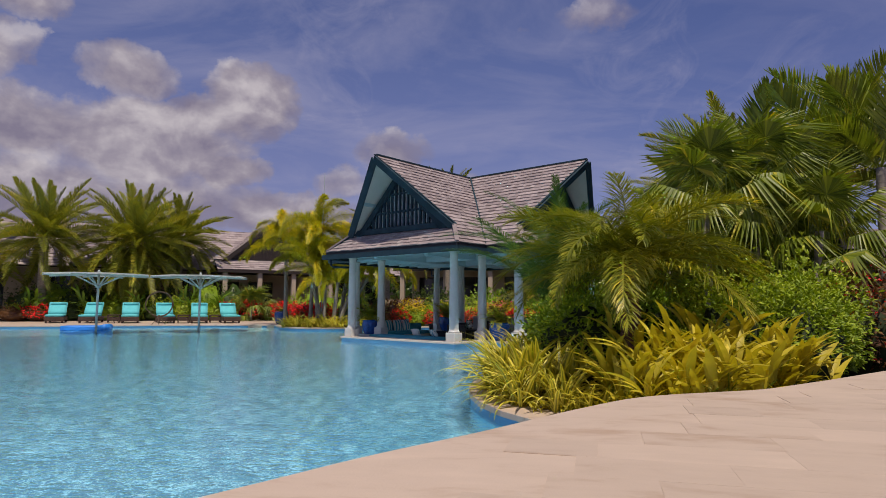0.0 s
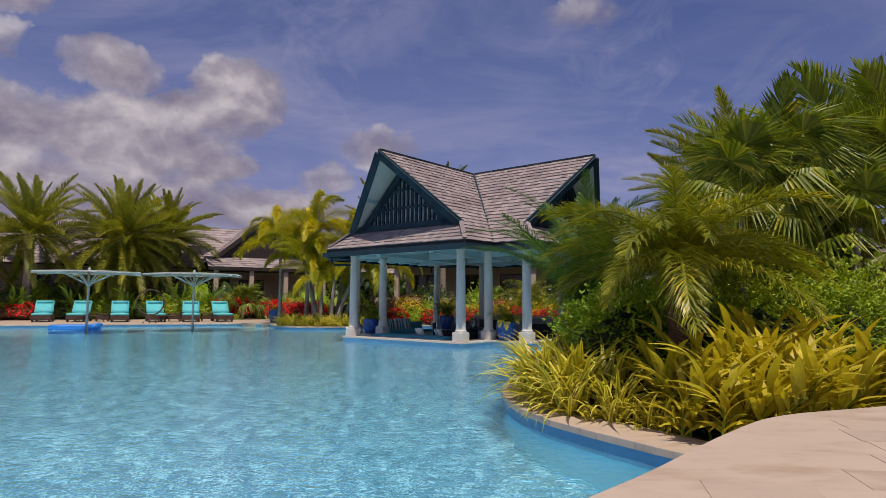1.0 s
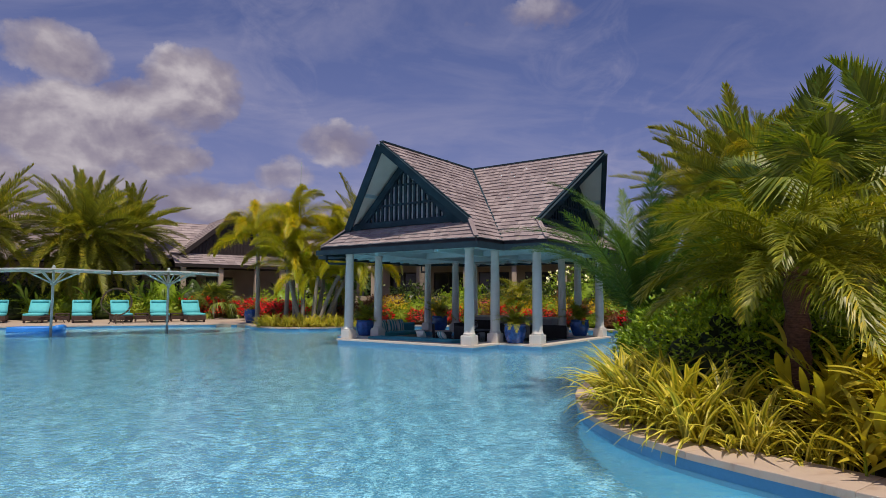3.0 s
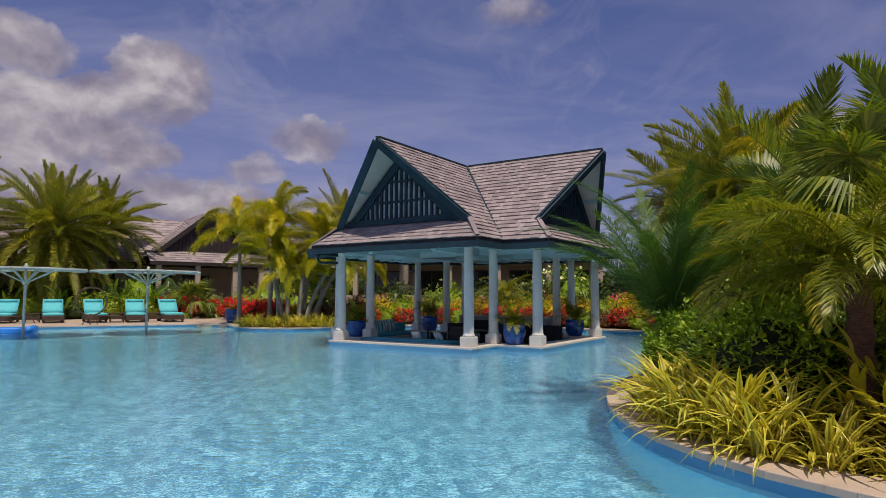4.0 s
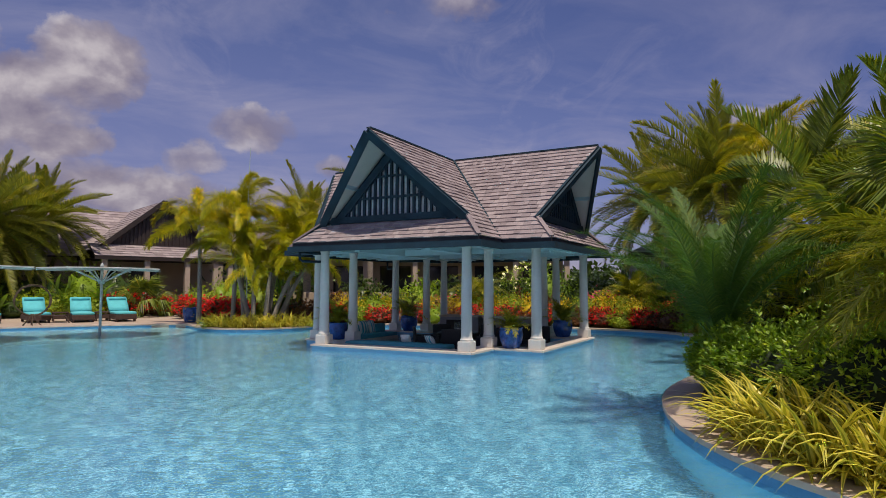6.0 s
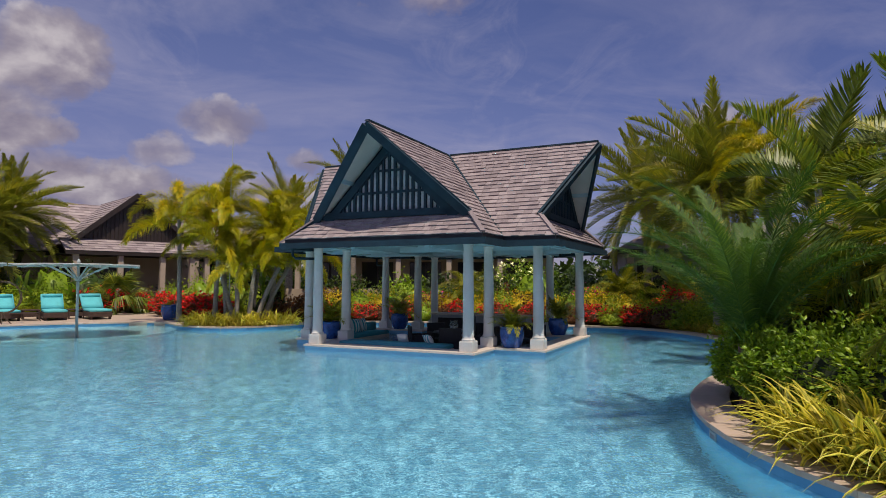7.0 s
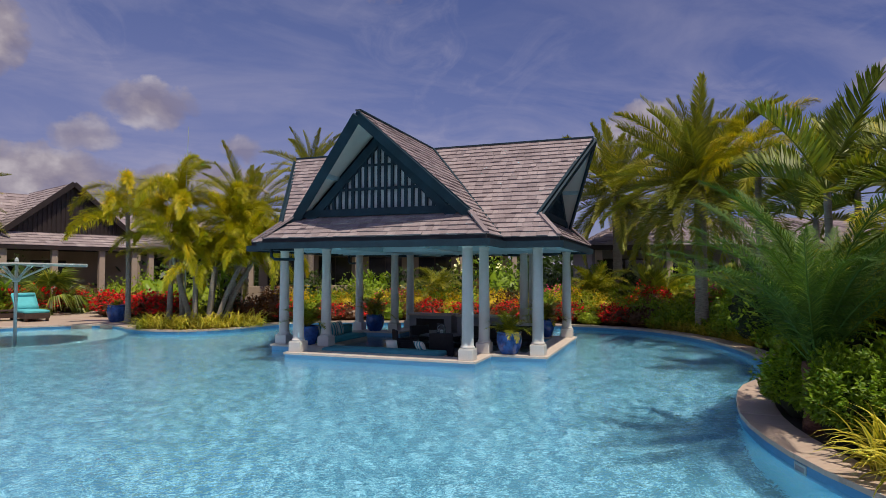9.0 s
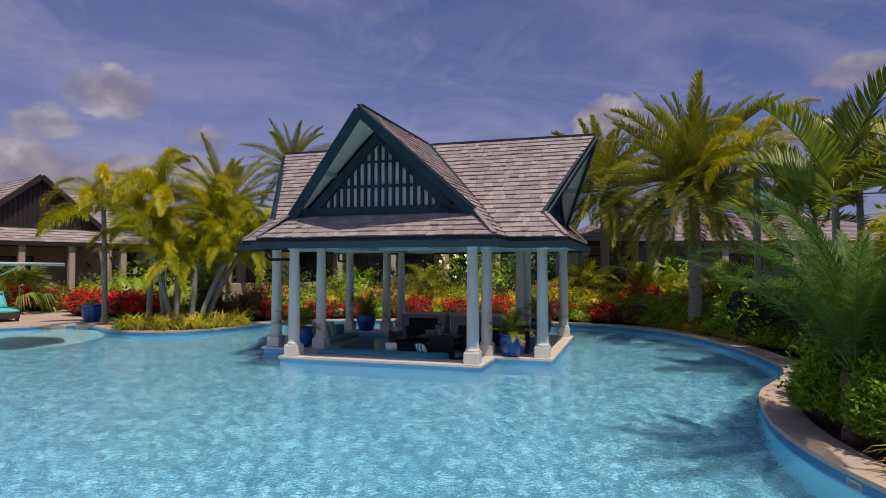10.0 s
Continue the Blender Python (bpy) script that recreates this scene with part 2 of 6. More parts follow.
def bark(name, low, high, ring=14.0):
    m, k = material(name)
    pos = k.add("ShaderNodeTexCoord").outputs["Object"]
    rings = k.noise(k.add("ShaderNodeMapping", {0: pos, 3: (0.6, 0.6, 3.0)}).outputs[0], ring, 3.0)
    fine = k.noise(pos, 45.0, 3.0)
    c = k.ramp(k.math("ADD", k.math("MULTIPLY", rings, 0.6), k.math("MULTIPLY", fine, 0.4)), [(0.3, low), (0.7, high)])
    finish(k, c, 0.85, rings, 0.6, 0.02)
    return m


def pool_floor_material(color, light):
    """Blue pool floor, with caustic light painted into its colour as pale flecks."""
    m, k = material("pool_floor_caustics")
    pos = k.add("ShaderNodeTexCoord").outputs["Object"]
    caustic = k.noise(k.add("ShaderNodeMapping", {0: pos, 2: (0, 0, radians(20)), 3: (0.8, 1.2, 1.0)}).outputs[0], 12.0, 1.5, 0.55)
    c = k.ramp(caustic, [(0.36, tuple(x * 0.62 for x in color)), (0.54, tuple(x * 1.02 for x in color)), (0.605, light)])
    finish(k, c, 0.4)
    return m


def canvas_material():
    """Thin white canvas that lets some light through."""
    m, k = material("white_canvas")
    pos = k.add("ShaderNodeTexCoord").outputs["Object"]
    c = k.ramp(k.noise(pos, 3.0, 4.0), [(0.3, (0.70, 0.68, 0.63)), (0.7, (0.84, 0.82, 0.78))])
    p = k.add("ShaderNodeBsdfPrincipled", {"Base Color": c, "Roughness": 0.8})
    t = k.add("ShaderNodeBsdfTranslucent", {0: c})
    mixed = k.add("ShaderNodeMixShader", {0: 0.5, 1: p.outputs[0], 2: t.outputs[0]})
    k.add("ShaderNodeOutputMaterial", {0: mixed.outputs[0]})
    return m


M_CANVAS = canvas_material()
M_LIME = stone("limestone", (0.51, 0.405, 0.318), vary=0.13, per_piece=0.06, vein=(0.86, 0.76, 0.66))
M_COPING = stone("coping_stone", (0.50, 0.395, 0.32), per_piece=0.10)
M_KERB = stone("pale_kerb_stone", (0.62, 0.53, 0.46), per_piece=0.06, vein=(0.9, 0.84, 0.78))
M_JOINT = plain("mortar", (0.40, 0.30, 0.24), 0.9, 0.1, 3.0)
M_CAUSTIC_FLOOR = pool_floor_material((0.068, 0.255, 0.39), (0.40, 0.72, 0.88))
M_BAND = plain("waterline_plaster", (0.07, 0.27, 0.50), 0.4, 0.07, 2.0, 40.0)
M_POOLSIDE = plain("pool_wall_plaster", (0.19, 0.66, 0.88), 0.45, 0.05, 1.5, 30.0)
M_ISLE = plain("island_plaster", (0.19, 0.45, 0.66), 0.45, 0.05, 1.5, 30.0)
M_WATER = water_material()
M_SOIL = soil_material()
M_SHINGLE = shingle_material()
M_NAVY = plain("navy_paint", (0.018, 0.042, 0.060), 0.65, 0.15, 3.0, 40.0, spec=0.2)
M_BLACKEDGE = plain("eave_shadow_paint", (0.016, 0.016, 0.022), 0.7, 0.15, 3.0, 40.0)
M_PALE = plain("pale_blue_paint", (0.40, 0.55, 0.60), 0.55, 0.06, 2.0, 40.0)
M_COLUMN = plain("column_paint", (0.62, 0.59, 0.55), 0.6, 0.07, 2.0, 50.0)
M_LAVENDER = plain("slat_backing", (0.88, 0.92, 0.92), 0.6, 0.08)
M_DARKWOOD = plain("dark_stained_wood", (0.030, 0.020, 0.018), 0.6, 0.2, 3.0, 30.0)
M_WALL = plain("sand_render", (0.42, 0.33, 0.24), 0.85, 0.08, 1.2, 30.0)
M_POST = plain("cast_stone", (0.50, 0.40, 0.31), 0.75, 0.08, 2.0, 40.0)
M_DARKROOM = plain("opening_shade", (0.018, 0.014, 0.012), 0.8, 0.2)
M_GLASS = plain("dark_window_glass", (0.02, 0.022, 0.026), 0.08, 0.1, 1.0, 10.0, 0.0, spec=0.6)

# ---- building helpers ----
rng = random.Random(7)


def mesh_of(verts, faces, name="mesh"):
    me = bpy.data.meshes.new(name)
    me.from_pydata([tuple(v) for v in verts], [], [tuple(f) for f in faces])
    me.update()
    return me


def put(name, me, mat, parent=None, m=None, label="", smooth=False):
    """One mesh object, a part where it has a parent."""
    if mat and not me.materials:
        me.materials.append(mat)
    if smooth:
        me.polygons.foreach_set("use_smooth", [True] * len(me.polygons))
    ob = new(name, me)
    if parent:
        ob.parent = parent
    if m is not None:
        ob.matrix_basis = m
    return tagged(ob, label)


def part(name, bm, mat, parent=None, label="", m=None, smooth=False):
    me = bpy.data.meshes.new(name)
    bm.to_mesh(me)
    bm.free()
    return put(name, me, mat, parent, m, label, smooth)


def thing(name, m, label, category, group="", kind=""):
    ob = new(name)
    ob.empty_display_size = 0.2
    ob.matrix_basis = m
    return tagged(ob, label, category, group, kind)


def box(x0, x1, y0, y1, z0, z1, bevel=0.0, bm=None):
    bm = bm or bmesh.new()
    r = bmesh.ops.create_cube(bm, size=1.0, matrix=Matrix.Translation(((x0 + x1) / 2, (y0 + y1) / 2, (z0 + z1) / 2)) @ Matrix.Diagonal((x1 - x0, y1 - y0, z1 - z0, 1)))
    if bevel:
        es = list({e for v in r["verts"] for e in v.link_edges})
        bmesh.ops.bevel(bm, geom=es, offset=bevel, segments=2, affect="EDGES", profile=0.6)
    return bm


def beam(a, b, width, depth, up=(0, 0, 1), bm=None):
    """A squared timber from a to b; depth is along up."""
    bm = bm or bmesh.new()
    a, b = Vector(a), Vector(b)
    d = (b - a).normalized()
    s = d.cross(Vector(up)).normalized()
    u = s.cross(d).normalized()
    vs = [bm.verts.new(p + s * i * width / 2 + u * j * depth / 2) for p in (a, b) for i, j in ((-1, -1), (1, -1), (1, 1), (-1, 1))]
    for f in ((0, 1, 2, 3), (7, 6, 5, 4), (0, 4, 5, 1), (1, 5, 6, 2), (2, 6, 7, 3), (3, 7, 4, 0)):
        bm.faces.new([vs[i] for i in f])
    bmesh.ops.recalc_face_normals(bm, faces=bm.faces[:])
    return bm


def tube(points, radii, sides=8, bm=None, caps=True):
    """A round limb through points."""
    bm = bm or bmesh.new()
    rings = []
    pts = [Vector(p) for p in points]
    for i, p in enumerate(pts):
        d = (pts[min(i + 1, len(pts) - 1)] - pts[max(i - 1, 0)]).normalized()
        s = d.cross(Vector((0.31, 0.95, 0.05) if abs(d.z) > 0.8 else (0, 0, 1))).normalized()
        u = s.cross(d)
        r = radii[i] if isinstance(radii, (list, tuple)) else radii
        rings.append([bm.verts.new(p + (s * math.cos(k * math.tau / sides) + u * math.sin(k * math.tau / sides)) * r) for k in range(sides)])
    for r0, r1 in zip(rings, rings[1:]):
        for k in range(sides):
            bm.faces.new((r0[k], r0[(k + 1) % sides], r1[(k + 1) % sides], r1[k]))
    if caps:
        bm.faces.new(rings[0][::-1])
        bm.faces.new(rings[-1])
    bmesh.ops.recalc_face_normals(bm, faces=bm.faces[:])
    return bm


def lathe(profile, sides=24, bm=None):
    """A turned body from (radius, height) pairs."""
    bm = bm or bmesh.new()
    rings = [[bm.verts.new((r * math.cos(k * math.tau / sides), r * math.sin(k * math.tau / sides), z)) for k in range(sides)] for r, z in profile]
    for r0, r1 in zip(rings, rings[1:]):
        for k in range(sides):
            bm.faces.new((r0[k], r0[(k + 1) % sides], r1[(k + 1) % sides], r1[k]))
    bm.faces.new(rings[0][::-1])
    bm.faces.new(rings[-1])
    return bm


def prism(outline, z0, z1, bm=None):
    """A flat-topped body over an outline."""
    bm = bm or bmesh.new()
    lo, hi = [bm.verts.new((x, y, z0)) for x, y in outline], [bm.verts.new((x, y, z1)) for x, y in outline]
    n = len(outline)
    for i in range(n):
        bm.faces.new((lo[i], lo[(i + 1) % n], hi[(i + 1) % n], hi[i]))
    bm.faces.new(hi)
    bm.faces.new(lo[::-1])
    bmesh.ops.recalc_face_normals(bm, faces=bm.faces[:])
    return bm


def smooth_loop(pts, per=4, closed=True):
    """A soft curve through points."""
    out, n = [], len(pts)
    last = n if closed else n - 1
    for i in range(last):
        if closed:
            p0, p1, p2, p3 = (Vector(pts[(i + j - 1) % n]) for j in range(4))
        else:
            p0, p1, p2, p3 = (Vector(pts[min(max(i + j - 1, 0), n - 1)]) for j in range(4))
        for s in range(per):
            t = s / per
            out.append(tuple(0.5 * ((2 * p1) + (p2 - p0) * t + (2 * p0 - 5 * p1 + 4 * p2 - p3) * t * t + (3 * p1 - p0 - 3 * p2 + p3) * t ** 3)))
    if not closed:
        out.append(tuple(pts[-1]))
    return out


def fill(outer, holes=(), z=0.0):
    """A flat sheet with holes."""
    bm = bmesh.new()
    edges = []
    for loop in (outer, *holes):
        vs = [bm.verts.new((x, y, z)) for x, y in loop]
        edges += [bm.edges.new((vs[i], vs[(i + 1) % len(vs)])) for i in range(len(vs))]
    bmesh.ops.triangle_fill(bm, use_beauty=True, use_dissolve=False, edges=edges)
    for f in bm.faces:
        if f.normal.z < 0:
            f.normal_flip()
    return bm


def offset(loop, d):
    """A closed loop moved to its outer side by d (loop counter-clockwise)."""
    out, n = [], len(loop)
    for i in range(n):
        t = (Vector(loop[(i + 1) % n]) - Vector(loop[i - 1])).normalized()
        out.append((loop[i][0] + t.y * d, loop[i][1] - t.x * d))
    return out


# ---- ground, pool and terrace ----
WATER, DECK, POOL_FLOOR, TERRACE = 0.0, 0.15, -1.2, 0.72
pool_bank = [(2.3, 3.6), (1.9, 4.2), (1.55, 4.7), (1.17, 5.25), (0.80, 5.9), (0.52, 6.5), (0.38, 7.2), (0.36, 7.9), (0.46, 8.6), (0.72, 9.5), (1.15, 10.4), (1.75, 11.3), (2.6, 12.2), (3.5, 12.95), (4.5, 13.45),
             (5.4, 13.95), (6.1, 14.6), (6.7, 15.4), (7.4, 16.5), (8.0, 17.7), (8.5, 19.0), (8.85, 20.5), (8.85, 22.0), (8.4, 23.4), (7.4, 24.6), (5.6, 26.2), (3.6, 27.6), (1.4, 28.8), (-0.8, 29.5), (-2.3, 29.3), (-3.3, 28.5), (-4.2, 27.75),
             (-5.4, 27.35), (-6.6, 27.75), (-7.5, 28.8), (-8.0, 30.0), (-8.35, 30.8), (-8.9, 31.25), (-10.2, 31.3), (-12.0, 31.0)]
pool_rest = [(-16.0, 29.7), (-20.0, 28.3), (-27.0, 25.6), (-31.0, 10.0), (-27.0, -7.0), (-12.0, -12.0), (-7.0, -6.5), (-3.6, -2.6), (-0.9, 0.6), (1.2, 2.4)]
bank = smooth_loop(pool_bank, 4, False)
pool = bank + pool_rest

ground = part("ground", fill([(-900, -700), (900, -700), (900, 1500), (-900, 1500)], [offset(pool, 0.02)], DECK - 0.05), M_SOIL)
tagged(ground, "dark planting soil and ground around the pool", "ground", kind="structure")
pool_floor = part("pool_floor", fill(pool, (), POOL_FLOOR), M_CAUSTIC_FLOOR)
tagged(pool_floor, "pale turquoise floor of the swimming pool with painted caustic light", "pool floor", kind="structure")


def ring_wall(loop, z0, z1):
    n = len(loop)
    return mesh_of([(x, y, z0) for x, y in loop] + [(x, y, z1) for x, y in loop], [(i, (i + 1) % n, n + (i + 1) % n, n + i) for i in range(n)])


pool_wall = put("pool_wall", ring_wall(pool, POOL_FLOOR - 0.02, -0.16), M_POOLSIDE)
tagged(pool_wall, "smooth blue wall of the pool", "pool wall", kind="structure")
pool_band = put("pool_waterline_band", ring_wall(offset(pool, -0.006), -0.16, DECK - 0.04), M_BAND)
tagged(pool_band, "deep blue band along the pool waterline", "waterline tiles", kind="structure")
water = part("water", fill(offset(pool, -0.004), (), WATER), M_WATER)
water.visible_shadow = False
tagged(water, "clear rippled turquoise pool water", "water", kind="structure")

# raised terrace on which the walk begins
terrace_edge = smooth_loop([(-4.2, -2.2), (-1.6, 0.5), (-0.63, 1.56), (-0.25, 2.0), (0.12, 2.37), (0.36, 2.63), (0.60, 2.89), (0.94, 3.22), (1.2, 3.38), (1.5, 3.49), (1.85, 3.62), (2.22, 3.87), (2.6, 4.14), (3.38, 4.72), (4.6, 5.6), (7.5, 8.4)], 4, False)
terrace_line = terrace_edge + [(16.0, 8.0), (16.0, -14.0), (-14.0, -14.0)]
tbm = prism(terrace_line, -1.2, TERRACE - 0.002)
terrace = part("terrace", tbm, M_LIME)
tagged(terrace, "pale limestone terrace with worn paving", "terrace", kind="structure")


def inside(p, loop):
    x, y, c = p[0], p[1], False
    for i in range(len(loop)):
        (x0, y0), (x1, y1) = loop[i - 1], loop[i]
        if (y0 > y) != (y1 > y) and x < (x1 - x0) * (y - y0) / (y1 - y0) + x0:
            c = not c
    return c


def clip_poly(poly, a, b, c):
    """The part of a polygon where a x + b y <= c."""
    out = []
    for i in range(len(poly)):
        p, q = poly[i - 1], poly[i]
        dp, dq = a * p[0] + b * p[1] - c, a * q[0] + b * q[1] - c
        if (dp <= 0) != (dq <= 0):
            t = dp / (dp - dq)
            out.append((p[0] + (q[0] - p[0]) * t, p[1] + (q[1] - p[1]) * t))
        if dq <= 0:
            out.append(q)
    return out


# ---- the pavilion on its island ----
PAV = pose(0.95, 21.54, 0, 0, 0, -130.9)      # local x to the front gable, y to the next gable
P_OUT, P_IN = 3.49, 2.18                      # column lines of the cross-shaped plan
EAVE, RIDGE, APEX = 2.90, 5.65, 4.57
E_OUT, E_IN = 4.11, 2.80
FACE, G_TOP = 3.52, 5.06
G_AT, G_HALF, G_LOW = 3.55, 2.22, 3.47        # foot of the leaning gable

pavilion = thing("pavilion", PAV, "pool pavilion with pale blue columns and grey cedar shingle roof", "pavilion")


def cross(o, i):
    return [(o, -i), (o, i), (i, i), (i, o), (-i, o), (-i, i), (-o, i), (-o, -i), (-i, -i), (-i, -o), (i, -o), (i, -i)]


def ring_slab(o0, o1, z0, z1):
    """A flat kerb between two loops of equal length."""
    n = len(o0)
    bm = bmesh.new()
    vs = [[bm.verts.new((x, y, z)) for x, y in lp] for lp, z in ((o0, z0), (o1, z0), (o1, z1), (o0, z1))]
    for i in range(n):
        j = (i + 1) % n
        for a in range(4):
            b = (a + 1) % 4
            bm.faces.new((vs[a][i], vs[a][j], vs[b][j], vs[b][i]))
    bmesh.ops.recalc_face_normals(bm, faces=bm.faces[:])
    return bm


island = part("island", ring_slab(cross(P_OUT + 0.23, P_IN + 0.23), cross(P_OUT - 0.34, P_IN - 0.34), -1.2, DECK - 0.05), M_ISLE)
island.matrix_basis = PAV
tagged(island, "pale blue plinth of the pavilion standing in the pool", "plinth", kind="structure")


kerb = part("island_coping", ring_slab(cross(P_OUT + 0.26, P_IN + 0.26), cross(P_OUT - 0.36, P_IN - 0.36), DECK - 0.048, DECK), M_KERB, m=PAV)
tagged(kerb, "pale stone coping around the pavilion island", "coping", kind="structure")


def rotations():
    return [Matrix.Rotation(radians(90 * q), 4, "Z") for q in range(4)]


# columns
def column_mesh():
    bm = lathe([(0.150, 0.255), (0.160, 0.268), (0.160, 0.295), (0.147, 0.31), (0.138, 0.33), (0.134, 0.40), (0.132, 0.9), (0.126, 1.6), (0.114, 2.45), (0.117, 2.49), (0.130, 2.51), (0.130, 2.56)], 28)
    box(-0.168, 0.168, -0.168, 0.168, 0.0, 0.24, 0.012, bm)
    box(-0.160, 0.160, -0.160, 0.160, 0.238, 0.258, 0.008, bm)
    return bm


shaft = None
for q in rotations():
    for x, y in ((P_OUT, -P_IN), (P_OUT, P_IN), (P_IN, P_IN)):
        m = q @ Matrix.Translation((x, y, DECK))
        if shaft is None:
            shaft = part("column", column_mesh(), M_COLUMN, pavilion, m=m)
            for poly in shaft.data.polygons:
                poly.use_smooth = len(poly.vertices) == 4 and abs(poly.normal.z) < 0.5 and poly.area < 0.06
        else:
            put("column", shaft.data, None, pavilion, m)


# eave beam, ceiling and rafters
def loop_beam(o, i, width, z0, z1):
    return ring_slab(cross(o + width / 2, i + width / 2), cross(o - width / 2, i - width / 2), z0, z1)


part("eave_beam", loop_beam(P_OUT, P_IN, 0.22, 2.705, 2.86), M_PALE, pavilion)
# shadow between shingles and gutter, put into the board's near-black colour
part("fascia", loop_beam(E_OUT - 0.02, E_IN - 0.02, 0.05, EAVE - 0.17, EAVE - 0.012), M_BLACKEDGE, pavilion, "eave board painted near-black for the shadow under the shingles")
part("gutter", loop_beam(E_OUT + 0.045, E_IN + 0.045, 0.11, EAVE - 0.255, EAVE - 0.105), M_NAVY, pavilion, "dark teal box gutter along the eave")
cbm = bmesh.new()
cbm.faces.new([cbm.verts.new((x, y, 2.87)) for x, y in cross(E_OUT - 0.05, E_IN - 0.05)])
part("ceiling_boards", cbm, M_PALE, pavilion)
raft = None
for q in rotations():
    for i in range(-4, 5):
        v = i * 0.58
        m = q @ Matrix.Translation((0, v, 0))
        if raft is None:
            raft = part("rafter", beam((2.0, 0, 2.80), (E_OUT - 0.06, 0, 2.755), 0.07, 0.13), M_PALE, pavilion, m=m)
        else:
            put("rafter", raft.data, None, pavilion, m)
for q in rotations()[:2]:
    part("tie_beam", beam((-P_OUT, P_IN * 0.5, 2.74), (P_OUT, P_IN * 0.5, 2.74), 0.14, 0.2), M_PALE, pavilion, m=q)
    part("tie_beam", beam((-P_OUT, -P_IN * 0.5, 2.74), (P_OUT, -P_IN * 0.5, 2.74), 0.14, 0.2), M_PALE, pavilion, m=q)


# roof
def roof_deck(polys, t=0.07):
    bm = bmesh.new()
    for poly in polys:
        n = (Vector(poly[1]) - Vector(poly[0])).cross(Vector(poly[2]) - Vector(poly[0])).normalized()
        if n.z < 0:
            n = -n
        hi, lo = [bm.verts.new(Vector(p)) for p in poly], [bm.verts.new(Vector(p) - n * t) for p in poly]
        k = len(poly)
        for i in range(k):
            bm.faces.new((lo[i], lo[(i + 1) % k], hi[(i + 1) % k], hi[i]))
        bm.faces.new(hi)
        bm.faces.new(lo[::-1])
    bmesh.ops.recalc_face_normals(bm, faces=bm.faces[:])
    return bm


def shingles(poly, seed, exposure=0.17, width=(0.12, 0.27), thick=0.030):
    """Wedges in courses over a convex roof plane; a list of (verts, faces)."""
    r = random.Random(seed)
    pts = [Vector(p) for p in poly]
    n = (pts[1] - pts[0]).cross(pts[2] - pts[0]).normalized()
    if n.z < 0:
        n = -n
    along = Vector((0, 0, 1)).cross(n).normalized()
    up = n.cross(along).normalized()
    if up.z < 0:
        up, along = -up, -along
    o = pts[0]
    uv = [((p - o).dot(along), (p - o).dot(up)) for p in pts]
    lo, hi = min(v for _, v in uv), max(v for _, v in uv)

    def span(v):
        xs = []
        for i in range(len(uv)):
            (x0, y0), (x1, y1) = uv[i - 1], uv[i]
            if (y0 <= v) != (y1 <= v):
                xs.append(x0 + (x1 - x0) * (v - y0) / (y1 - y0))
        return (min(xs), max(xs)) if len(xs) > 1 else None

    out, v = [], lo - 0.02
    while v < hi - 0.03:
        top = min(v + exposure * 1.12, hi)
        s, s2 = span(max(v, lo + 0.002)), span(min(top, hi - 0.002))
        if s and s2:
            def lim(x, yv):
                a = (yv - v) / max(top - v, 1e-4)
                return min(max(x, s[0] * (1 - a) + s2[0] * a), s[1] * (1 - a) + s2[1] * a)
            x = min(s[0], s2[0]) - r.uniform(0, 0.15)
            while x < max(s[1], s2[1]):
                w = r.uniform(*width)
                a0, a1, b0, b1 = lim(x + 0.003, v), lim(x + w - 0.003, v), lim(x + 0.003, top), lim(x + w - 0.003, top)
                if a1 - a0 > 0.02 or b1 - b0 > 0.02:
                    t, dv = thick * r.uniform(0.7, 1.4), r.uniform(-0.008, 0.008)
                    g = lambda xx, vv, hh: o + along * xx + up * vv + n * hh
                    vs = [g(a0, v + dv, 0.002), g(a1, v + dv, 0.002), g(a0, v + dv, t), g(a1, v + dv, t), g(b0, top, 0.004), g(b1, top, 0.004)]
                    out.append((vs, [(0, 1, 3, 2), (2, 3, 5, 4), (0, 2, 4), (1, 5, 3)]))
                x += w
        v += exposure
    return out


def joined(pieces, name):
    vs, fs = [], []
    for v, f in pieces:
        b = len(vs)
        vs += v
        fs += [tuple(i + b for i in q) for q in f]
    return mesh_of(vs, fs, name)


def turned(poly, q):
    return [q @ Vector(p) for p in poly]


slope_r = [(0, 0, RIDGE), (APEX, 0, RIDGE), (G_AT, G_HALF, G_LOW), (E_OUT, E_IN, EAVE), (E_IN, E_IN, EAVE)]
slope_l = [(x, -y, z) for x, y, z in slope_r]
pent = [(G_AT - 0.12, -G_HALF - 0.02, G_LOW), (G_AT - 0.12, G_HALF + 0.02, G_LOW), (E_OUT, E_IN, EAVE), (E_OUT, -E_IN, EAVE)]
near_pieces, far_pieces = [], []
roof = part("roof", roof_deck([turned(slope_r, rotations()[0])]), M_NAVY, pavilion, "cedar shingle roof with navy edges")
for q in rotations():
    for p in (slope_r, slope_l, pent):
        if not (p is slope_r and q == rotations()[0]):
            part("roof_deck", roof_deck([turned(p, q)]), M_NAVY, roof)
for qi, q in enumerate(rotations()):
    for si, poly in enumerate((slope_r, slope_l, pent)):
        got = shingles(turned(poly, q), 10 * qi + si)
        if (qi, si) == (0, 2):
            near_pieces += got
        else:
            far_pieces += got
for vs, fs in near_pieces[:280]:
    put("shingle", mesh_of(vs, fs, "shingle"), M_SHINGLE, roof)
rest = put("shingles", joined(near_pieces[280:] + far_pieces, "shingles"), M_SHINGLE, roof)
tagged(rest, "weathered grey cedar shingles", kind="stuff")
